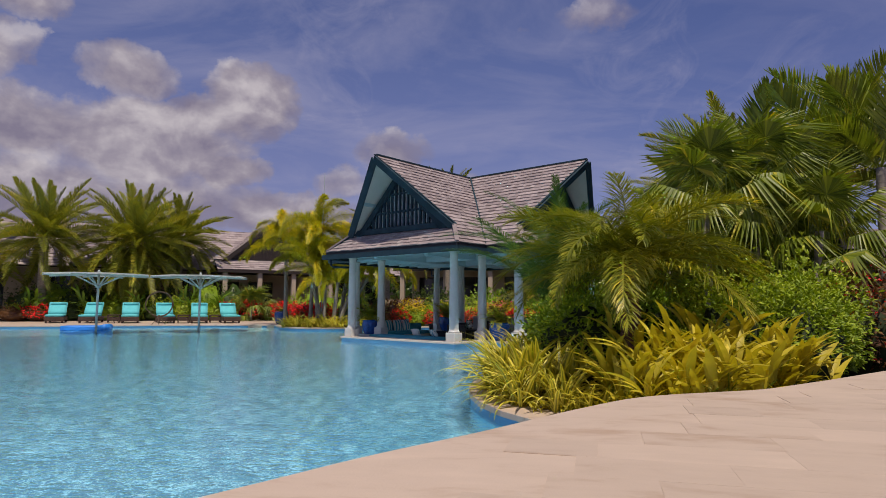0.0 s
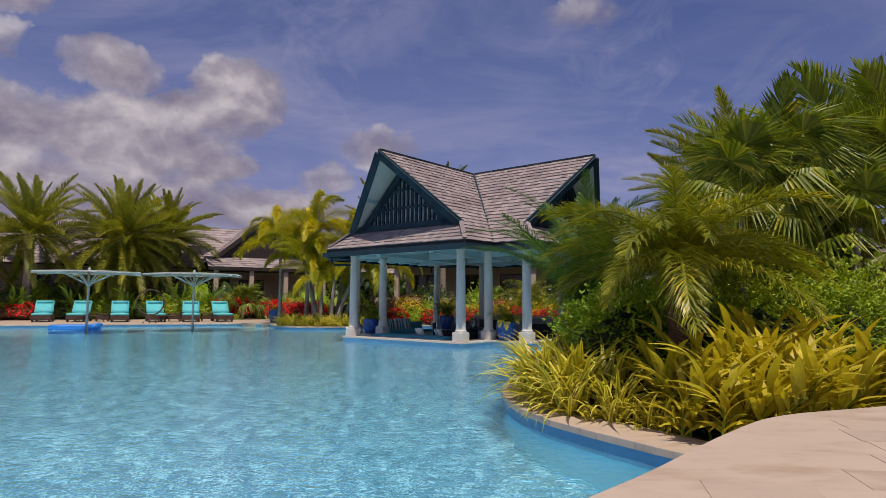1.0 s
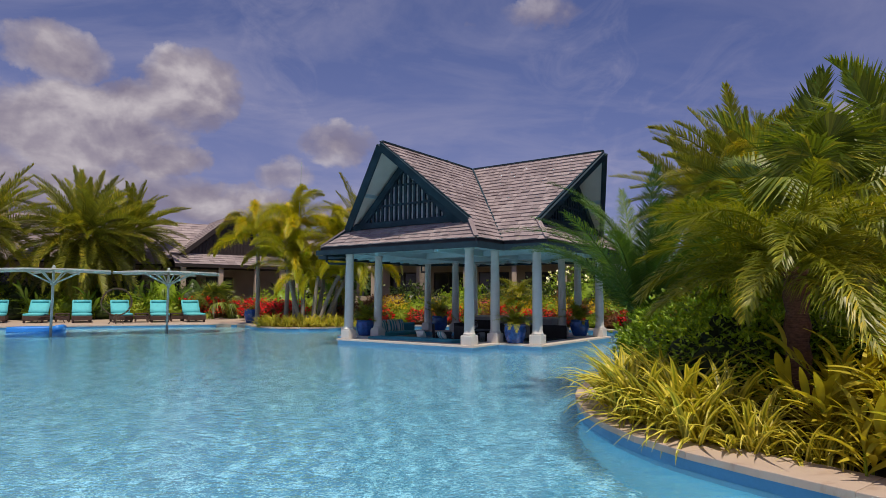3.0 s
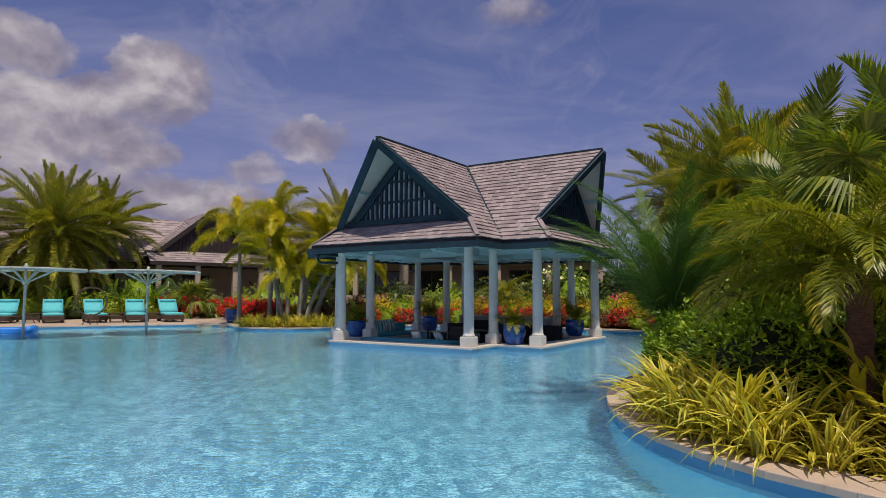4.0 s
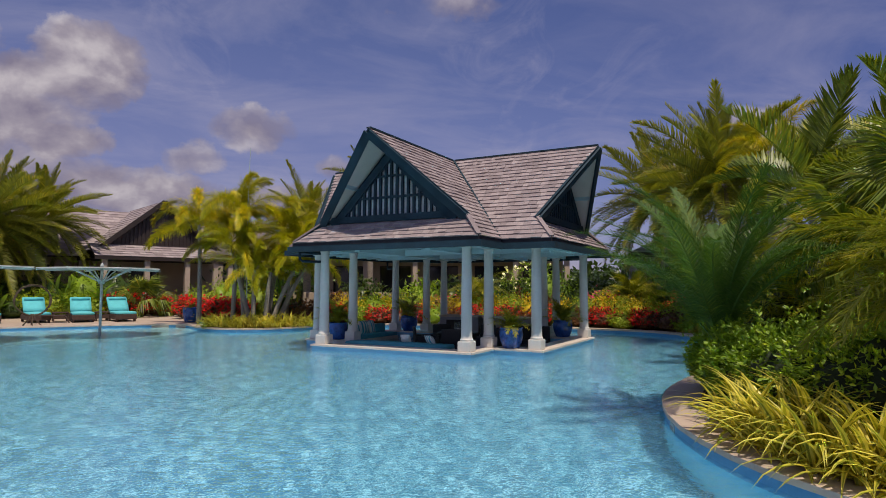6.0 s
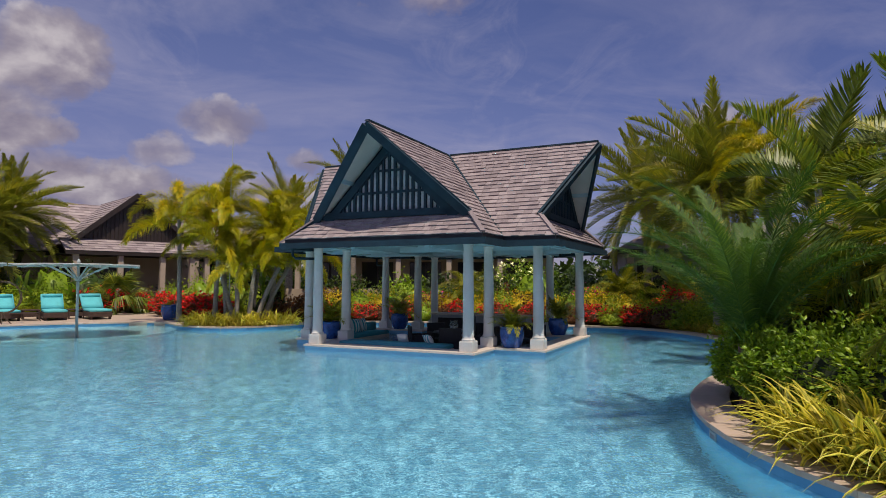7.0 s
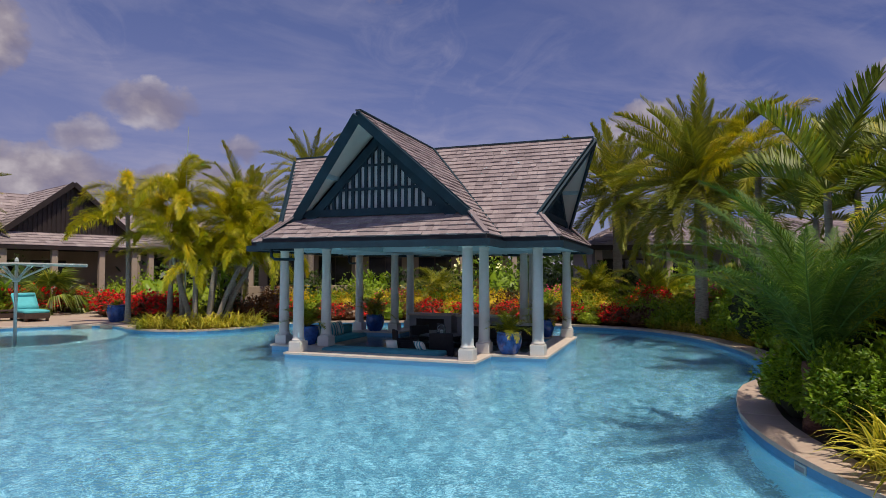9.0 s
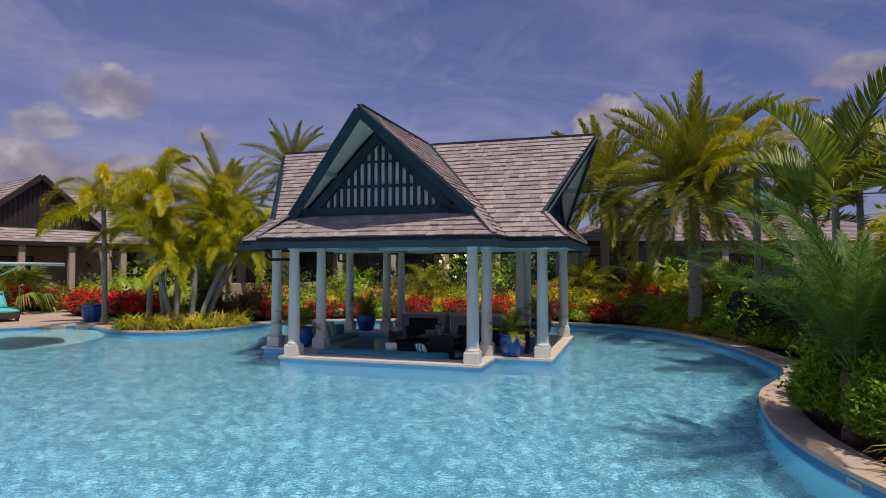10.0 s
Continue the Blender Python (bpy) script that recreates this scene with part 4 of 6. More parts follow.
def ginger(at, canes, height, seed, label, shape, spread=0.55, leaf_len=0.42, name="shell_ginger", category="plant", group="shell gingers", per=9):
    """Arching canes with large leaves in two ranks."""
    r = random.Random(seed)
    t = thing(name, Matrix.Translation(at), label, category, group)
    for c in range(canes):
        az, lean = r.uniform(0, math.tau), r.uniform(0.1, spread)
        h = height * r.uniform(0.65, 1.1)
        o = Vector((r.gauss(0, 0.16), r.gauss(0, 0.16), 0))
        d = Vector((math.cos(az), math.sin(az), 0))
        pts = [o + d * h * lean * s * s + Vector((0, 0, h * (s - 0.18 * s * s))) for s in [i / 8 for i in range(9)]]
        stem = part("cane", tube(pts, [0.012 - 0.001 * i for i in range(9)], 5), L_BRIGHT, t)
        for i in range(per):
            s = 0.12 + 0.88 * (i + 0.5) / per
            k = min(7, int(s * 8))
            p = pts[k].lerp(pts[k + 1], s * 8 - k)
            yaw = az + (1.2 if i % 2 else -1.2) * (1 - 0.55 * s) + r.uniform(-0.5, 0.5)
            pitch = r.uniform(0.35, 1.05) + 0.35 * s
            ln = leaf_len * r.uniform(0.75, 1.2)
            m = Matrix.Translation(p) @ Matrix.Rotation(yaw, 4, "Z") @ Matrix.Rotation(-pitch, 4, "Y") @ Matrix.Rotation(r.uniform(-0.6, 0.6), 4, "X") @ Matrix.Diagonal((ln, ln, ln, 1))
            put("leaf", shape, None, stem, m)
    return t


# ---- plants: the bed beside the terrace ----
BED = DECK - 0.05
P_STRAP = "yellow and green variegated strap-leaved plant overhanging the pool coping"
for i, (x, y, k) in enumerate([(0.86, 6.62, 0.85), (0.92, 7.05, 1.0), (0.80, 7.40, 1.0), (1.18, 7.35, 1.05), (0.84, 7.85, 1.0), (1.22, 7.85, 1.05), (0.92, 8.30, 1.0), (1.28, 8.35, 1.0), (1.05, 8.75, 0.95), (1.40, 6.85, 0.95),
                                (1.25, 6.30, 0.75), (1.55, 5.95, 0.6), (1.38, 9.15, 0.85), (1.16, 6.85, 0.9)]):
    tuft((x - 0.04, y, BED), "near", P_STRAP, (i * 0.37) % 1.0, k)
G_LEAF = lance_leaf(L_GINGER)
P_GINGER = "variegated shell ginger with broad yellow-striped leaves beside the coping"
for i, (x, y, h) in enumerate([(1.85, 6.15, 0.85), (2.25, 5.75, 0.85), (2.15, 6.45, 0.95), (2.65, 6.15, 1.0), (3.05, 6.45, 1.05), (2.55, 5.35, 0.75), (3.0, 5.75, 0.85), (2.2, 5.2, 0.6), (1.75, 5.65, 0.55)]):
    ginger((x, y, BED), 11, h * 1.0, 40 + i, P_GINGER, G_LEAF, 0.6, 0.37, per=13)

P_HEDGE = "dense dark green rounded shrub in the poolside bed"
P_LIGHT = "bright green clipped shrub in the poolside bed"
for i, (x, y, rx, ry, h) in enumerate([(2.0, 10.0, 0.44, 0.40, 1.0), (2.45, 11.0, 0.44, 0.44, 1.15), (1.86, 10.05, 0.27, 0.27, 0.95), (2.30, 10.72, 0.27, 0.27, 0.95), (1.85, 7.9, 0.72, 0.75, 1.30), (1.95, 8.85, 0.75, 0.75, 1.25), (1.95, 9.65, 0.55, 0.55, 0.98), (2.75, 8.2, 0.8, 0.8, 1.35)]):
    shrub("shrub", (x, y, BED), (rx, ry, h), 5600, 0.076, L_HEDGE, P_HEDGE, 60 + i, 0.42, core=0.74)
for i, (x, y, rx, ry, h) in enumerate([(3.45, 7.35, 0.75, 0.7, 1.45), (4.2, 7.35, 0.70, 0.72, 1.55), (4.62, 7.9, 0.55, 0.6, 1.55), (2.75, 11.3, 0.5, 0.45, 0.75), (2.15, 10.2, 0.34, 0.36, 0.6), (3.45, 11.75, 0.45, 0.4, 0.65)]):
    shrub("shrub", (x, y, BED), (rx, ry, h), 7000 if i < 3 else 4600, 0.066, L_BRIGHT if i < 3 else L_HEDGE, P_LIGHT if i < 3 else P_HEDGE, 80 + i, core=0.66)
for i, (x, y, rx, ry, h) in enumerate([(5.62, 8.0, 0.6, 0.65, 1.45), (6.2, 8.9, 0.75, 0.75, 1.6), (7.0, 9.7, 0.8, 0.8, 1.6)]):
    shrub("croton", (x, y, BED), (rx, ry, h), 2600, 0.11, L_BRONZE, "bronze and red leaved croton with orange flowers", 95 + i, 0.3, L_RED, 420, fsize=0.035)

palm("pygmy_date_palm", (2.13, 7.05, BED), 1.58, "pygmy", 52, 1.02, B_PYGMY, 0.105, 0.115, "pygmy date palm with feathery yellow-green fronds and brown trunk", rings=0.12, seed=3, top=68, low=4)
palm("cycad", (2.02, 10.42, BED), 0.86, "cycad", 36, 1.0, B_PYGMY, 0.15, 0.17, "large blue-green palm with long arching fine fronds", rings=0.04, seed=5, top=86, low=56, spin=40)
for i, (x, y, h, n, k) in enumerate([(3.9, 9.0, 2.7, 22, 0.78), (4.7, 9.3, 3.1, 22, 0.80), (3.4, 9.6, 2.2, 16, 0.75), (5.3, 9.0, 2.2, 18, 0.78), (5.5, 10.2, 2.9, 18, 0.8)]):
    fan_palm((x, y, BED), h, n, k, "fan palm with glossy pleated round leaves", (0.1 * i, 0.1), 20 + i)
P_KENTIA = "tall palm with broad upright green leaflets"
for i, (x, y, h, n, k, lo) in enumerate([(7.0, 13.9, 3.7, 13, 1.0, 5), (8.3, 12.6, 4.2, 12, 1.0, 15), (7.3, 11.4, 3.4, 12, 0.95, 5), (8.9, 14.6, 3.9, 12, 1.05, 0), (6.9, 9.6, 3.3, 7, 0.85, 40), (7.4, 10.2, 3.5, 7, 0.9, 35), (9.6, 16.2, 3.4, 12, 1.0, 0)]):
    palm("kentia_palm", (x, y, BED), h, "kentia", n, k, B_SMOOTH, 0.10, 0.07, P_KENTIA, seed=8 + i, top=86, low=lo, lean=(0.1 * (i % 3), 0.1), group="broad-leaflet palms")
palm("feather_palm", (9.1, 17.6, BED), 5.4, "foxtail", 14, 0.82, B_SMOOTH, 0.10, 0.08, "slender palm with bright yellow-green plumes", seed=11, top=85, low=-40)
for i, (x, y, h, n, k) in enumerate([(4.9, 10.5, 2.0, 16, 0.85), (6.3, 11.5, 2.4, 16, 0.9), (3.7, 10.6, 1.2, 13, 0.75)]):
    palm("areca_palm", (x, y, BED), h, "areca", n, k, B_SMOOTH, 0.07, 0.05, "areca palm with arching yellow-green fronds", seed=30 + i, top=85, low=-20, group="areca palms")

for i, (x, y, rad, h, kd) in enumerate([(4.3, 11.3, 1.0, 1.9, "dark"), (5.5, 11.2, 1.1, 2.5, "green"), (7.0, 12.0, 1.1, 2.3, "dark"), (8.9, 15.4, 1.1, 1.9, "dark"), (9.2, 17.4, 1.2, 1.8, "green"), (7.9, 13.6, 0.8, 1.7, "dark"), (8.6, 11.6, 1.2, 2.2, "dark"), (3.6, 10.0, 0.7, 1.4, "green")]):
    shrub("shrub", (x, y, BED), (rad, rad, h), 2200, 0.16, L_HEDGE if kd == "green" else L_DARK, "tall dark leafy shrub under the palms", 2100 + i, 0.4, group="undergrowth shrubs", lump=0.35)

# ---- plants: date palms further off ----
P_DATE = "tall date palm with grey-green feather fronds and rough trunk"
for i, (x, y, h, n, k, lo, tr) in enumerate([(-19.6, 38.9, 5.0, 106, 1.12, -60, 0.28), (-24.0, 36.9, 5.1, 72, 1.05, -36, 0.27), (-18.3, 42.6, 5.6, 70, 0.95, -42, 0.28), (9.9, 20.6, 5.0, 92, 0.86, -40, 0.20), (12.3, 28.2, 5.6, 66, 0.98, -45, 0.22), (-3.4, 37.0, 5.0, 40, 0.85, -30, 0.22),
                                                (0.3, 40.0, 7.6, 30, 0.8, -30, 0.2), (-29.0, 37.0, 4.0, 50, 1.05, -30, 0.24)]):
    palm("date_palm", (x, y, BED), h, "date", n, k, B_DATE, tr, tr * 0.85, P_DATE, rings=0.07, seed=200 + i, low=lo, group="date palms")

# ---- plants: clump on the far planter ----
for i, (x, y, h, ln, bd, n, k, lo) in enumerate([(-7.9, 31.0, 4.3, (0.0, 0.2), (-0.1, 0), 15, 1.05, 0), (-5.55, 28.9, 3.5, (-1.1, 0.2), (0.2, 0), 13, 0.95, 5), (-5.5, 28.7, 2.3, (0.0, 0.1), (0, 0), 11, 0.75, 5), (-5.05, 28.6, 2.2, (0.1, 0), (0.1, 0), 11, 0.75, 5), (-4.8, 28.6, 2.7, (0.6, 0), (0.5, 0), 12, 0.85, 5), (-4.6, 28.9, 3.0, (0.9, 0.2), (0.6, 0), 13, 0.9, 5),
                                               (-6.4, 29.9, 4.7, (0.0, 0.3), (0.2, 0), 14, 1.1, 5), (-5.0, 30.2, 4.0, (0.2, 0.3), (0.4, 0), 14, 1.1, 0), (-5.9, 29.3, 2.9, (-0.2, 0.1), (0, 0), 13, 0.95, 0), (-4.3, 30.0, 3.2, (0.2, 0.1), (0.2, 0), 13, 0.95, 0)]):
    palm("foxtail_palm", (x, y, BED), h, "foxtail", n - 2, k * 1.12, B_SMOOTH, 0.10, 0.075, "foxtail palm with smooth grey trunk and golden plumes", lean=ln, bend=bd, seed=400 + i, top=88, low=lo, rings=0.03, group="foxtail palms")
for i in range(13):
    a = i / 12
    tuft((-7.15 + 3.7 * a, 28.55 - 0.75 * math.sin(a * math.pi) + 0.15 * (i % 2), BED), "far", "low yellow-green strap-leaved plant at the pool edge", (i * 0.29) % 1.0, 1.4)


# ---- plants: hedges on the far bank ----
def along(loop, s):
    """The point and outward side at share s of an open curve."""
    seg = [(Vector(b) - Vector(a)).length for a, b in zip(loop, loop[1:])]
    want = s * sum(seg)
    for (a, b), l in zip(zip(loop, loop[1:]), seg):
        if want <= l:
            a, b = Vector(a), Vector(b)
            t = (b - a).normalized()
            return a.lerp(b, want / l), Vector((t.y, -t.x))
        want -= l
    return Vector(loop[-1]), Vector((0, 1))


far_bank = smooth_loop([(6.9, 15.6), (8.0, 17.7), (8.85, 20.5), (8.85, 22.0), (8.4, 23.4), (7.4, 24.6), (5.6, 26.2), (3.6, 27.6), (1.4, 28.8), (-0.8, 29.5), (-2.6, 29.4)], 4, False)
kinds = {
    "green": (L_HEDGE, "dark green hedge shrub on the pool bank", None),
    "light": (L_BRIGHT, "light green shrub on the pool bank", None),
    "yellow": (L_YELLOW, "golden yellow croton shrub on the pool bank", None),
    "bronze": (L_BRONZE, "bronze-leaved shrub on the pool bank", None),
    "red": (L_BRONZE, "shrub covered in red bougainvillea flowers", L_RED),
    "pink": (L_HEDGE, "shrub with magenta bougainvillea flowers", L_PINK),
    "dark": (L_DARK, "dark green leafy shrub behind the pool", None),
}


def bank_row(shares, out, kind_list, radius, height, seed, n=900, size=0.11):
    r = random.Random(seed)
    for i, s in enumerate(shares):
        p, side = along(far_bank, s)
        p = p + side * (out + r.uniform(-0.15, 0.15))
        mat, label, fl = kinds[kind_list[i % len(kind_list)]]
        k = r.uniform(0.85, 1.15)
        shrub("shrub", (p.x, p.y, BED), (radius * k, radius * k, height * r.uniform(0.85, 1.15)), n, size, mat, label, seed * 100 + i, 0.5, fl, 1100 if fl else 0, "hedge on the pool bank", fsize=0.07, core=0.76, core_mat=mat)


bank_row([0.02 + i * 0.026 for i in range(13)], 1.05, ["green", "light", "green"], 0.46, 0.55, 5, 900)
bank_row([0.36 + i * 0.036 for i in range(18)], 0.85, ["bronze", "red", "light", "red", "bronze", "green", "red"], 0.62, 0.70, 6)
bank_row([0.04 + i * 0.036 for i in range(11)], 1.9, ["green", "green", "light"], 0.80, 1.0, 7, 1600)
bank_row([0.42 + i * 0.033 for i in range(18)], 2.1, ["yellow", "light", "yellow", "green", "yellow", "bronze"], 0.85, 1.2, 8, 1900, 0.10)
bank_row([0.06 + i * 0.036 for i in range(10)], 3.2, ["pink", "light", "pink", "light", "red"], 0.72, 1.35, 14, 1300, 0.11)
bank_row([0.43 + i * 0.075 for i in range(8)], 3.6, ["green", "pink", "dark", "bronze"], 1.0, 1.3, 9, 1500, 0.14)
bank_row([0.08 + i * 0.06 for i in range(15)], 6.2, ["dark", "green", "dark", "dark"], 1.3, 2.1, 12, 1400, 0.2)
for i in range(10):
    p, side = along(far_bank, 0.10 + i * 0.026)
    tuft((p.x + side.x * 0.7, p.y + side.y * 0.7, BED), "far", "low yellow-green strap-leaved plant at the pool edge", (i * 0.43) % 1.0, 1.05)
palm("pygmy_date_palm", (4.3, 30.2, BED), 1.3, "pygmy", 34, 1.05, B_PYGMY, 0.13, 0.11, "pygmy date palm with feathery fronds and brown trunk", rings=0.1, seed=61)
palm("pygmy_date_palm", (10.0, 26.6, BED), 1.3, "pygmy", 34, 1.05, B_PYGMY, 0.13, 0.11, "pygmy date palm with feathery fronds and brown trunk", rings=0.1, seed=62)
for i, (x, y, k) in enumerate([(12.3, 21.8, 0.72), (12.0, 25.4, 0.75), (10.6, 27.4, 0.7)]):
    palm("areca_palm", (x, y, BED), 0.9, "kentia", 16, k, B_SMOOTH, 0.07, 0.05, "young palm with bright green fronds behind the hedge", seed=163 + i, top=84, low=10, group="young palms")
palm("areca_palm", (12.6, 25.4, BED), 0.9, "areca", 18, 0.8, B_SMOOTH, 0.07, 0.05, "young areca palm with yellow-green fronds", seed=63, top=84, low=0, group="areca palms")
shrub("frangipani", (8.0, 33.8, BED), (1.6, 1.6, 2.7), 1300, 0.20, L_HEDGE, "frangipani tree in white flower", 64, 0.35, L_WHITE, 260, category="tree", fsize=0.18, core=0.6)

# behind the planter and the loungers
beds = [(-9.1, 36.0, 0.75, 1.0, "red"), (-8.3, 35.2, 0.75, 1.0, "red"), (-7.5, 34.4, 0.75, 1.0, "red"), (-6.7, 33.6, 0.7, 0.95, "red"), (-3.6, 30.2, 0.7, 1.0, "bronze"), (-2.7, 30.6, 0.7, 1.1, "bronze"), (-1.7, 30.6, 0.7, 0.9, "light"), (-4.4, 30.9, 0.8, 1.2, "dark"),
        (-13.6, 39.6, 0.9, 1.15, "red"), (-12.4, 39.9, 0.9, 1.2, "red"), (-11.5, 40.2, 0.9, 1.0, "red"), (-10.9, 40.9, 0.7, 1.2, "bronze"), (-24.4, 35.4, 0.9, 0.9, "bronze"), (-23.2, 35.7, 0.9, 0.9, "red"), (-26.0, 34.8, 0.9, 0.9, "bronze"),
        (-9.6, 38.6, 0.9, 1.4, "green"), (-8.6, 37.4, 1.0, 1.7, "light"), (-7.2, 36.2, 1.1, 2.1, "green"), (-5.4, 34.8, 1.0, 1.7, "light")]
for i in range(13):
    a = i / 12
    beds.append((-24.6 + 10.2 * a, 36.5 + 2.4 * a, 0.85, 1.2 + 0.35 * ((i * 7) % 4) / 3, ("light", "green", "light", "dark", "light")[i % 5]))
for i in range(9):
    a = i / 8
    beds.append((-26.0 + 12.0 * a, 38.6 + 2.4 * a, 1.3, 2.3 + 0.5 * ((i * 5) % 3) / 2, ("dark", "green", "dark")[i % 3]))
for i, (x, y, rad, h, kd) in enumerate(beds):
    mat, label, fl = kinds[kd]
    shrub("shrub", (x, y, BED), (rad, rad, h), 1100, 0.13, mat, label.replace("pool bank", "garden bed"), 1500 + i, 0.45, fl, 1200 if fl else 0, "garden bed shrubs", fsize=0.10, core=0.76, core_mat=mat)
B_LEAF = lance_leaf(L_BANANA)
for i, (x, y, h) in enumerate([(-24.0, 35.6, 2.3), (-20.8, 36.6, 1.6), (-15.6, 38.2, 1.9), (-14.2, 38.8, 1.7), (-18.2, 37.2, 1.8), (-4.2, 31.3, 1.9), (-26.0, 35.2, 2.2)]):
    ginger((x, y, BED), 4, h, 90 + i, "broad-leaved green tropical plant in the garden bed", B_LEAF, 0.6, 0.95, "broad_leaf_plant", "plant", "broad-leaved plants", 5)
fan_palm((-12.0, 38.7, BED), 0.75, 18, 1.2, "low fan palm before the house", (0, 0), 71, 0.08, -10, "low_fan_palm")


def far_trees():
    """Dense trees that close the garden, as one mass of leaf clumps."""
    r = random.Random(77)
    verts, faces = [], []
    for i in range(15000):
        a = radians(r.uniform(-75, 80))
        d = r.uniform(46, 60)
        top = 3.1 + 1.6 * noise.noise(Vector((a * 7, 0, 3))) + 0.8 * noise.noise(Vector((a * 25, 0, 9)))
        c = Vector((math.sin(a) * d - 2, math.cos(a) * d + 3, r.uniform(0, 1) ** 0.7 * top))
        for _ in range(3):
            u = Vector((r.gauss(0, 1), r.gauss(0, 1), r.gauss(0.2, 0.7))).normalized()
            v = u.cross(Vector((r.gauss(0, 1), r.gauss(0, 1), r.gauss(0, 1)))).normalized()
            ln = r.uniform(0.3, 0.8)
            b = len(verts)
            verts += [c, c + u * ln * 0.5 + v * ln * 0.25, c + u * ln, c + u * ln * 0.5 - v * ln * 0.25]
            faces.append((b, b + 1, b + 2, b + 3))
            c = c + Vector((r.gauss(0, 0.3), r.gauss(0, 0.3), r.gauss(0, 0.2)))
    return mesh_of(verts, faces, "far_trees")


tagged(put("far_trees", far_trees(), L_DARK), "distant dense green trees behind the garden", "trees", kind="stuff")

# ---- houses ----
M_CONCRETE = plain("grey_render", (0.30, 0.29, 0.30), 0.85, 0.08, 1.5, 30.0)


def house_roof(parent, polys, seed, exposure=0.30):
    for i, poly in enumerate(polys):
        deck = part("roof", roof_deck([poly], 0.12), M_DARKWOOD, parent)
        sh = put("shingles", joined(shingles(poly, seed + i, exposure, (0.28, 0.6), 0.03), "shingles"), M_SHINGLE, deck)
        tagged(sh, kind="stuff")


def front_wall(parent, y0, y1, x, z0, z1, bays, wall_mat, pier_mat, open_share=0.6):
    """A wall with tall dark glazed openings between piers."""
    w = (y1 - y0) / bays
    for i in range(bays):
        a, b = y0 + i * w, y0 + (i + 1) * w
        m = w * (1 - open_share) / 2
        wl = part("wall", box(x - 0.25, x, a, a + m, z0, z1), wall_mat, parent)
        part("wall", box(x - 0.25, x, b - m, b, z0, z1), wall_mat, parent)
        part("wall", box(x - 0.25, x, a + m, b - m, z1 - 0.5, z1), wall_mat, parent)
        win = part("window", box(x - 0.20, x - 0.16, a + m, b - m, z0, z1 - 0.5), M_GLASS, parent)
        for k in range(3):
            yy = a + m + (b - a - 2 * m) * k / 2
            part("frame", box(x - 0.21, x - 0.10, yy - 0.04, yy + 0.04, z0, z1 - 0.5), M_DARKWOOD, win)
        part("frame", box(x - 0.21, x - 0.10, a + m, b - m, z1 - 0.58, z1 - 0.5), M_DARKWOOD, win)


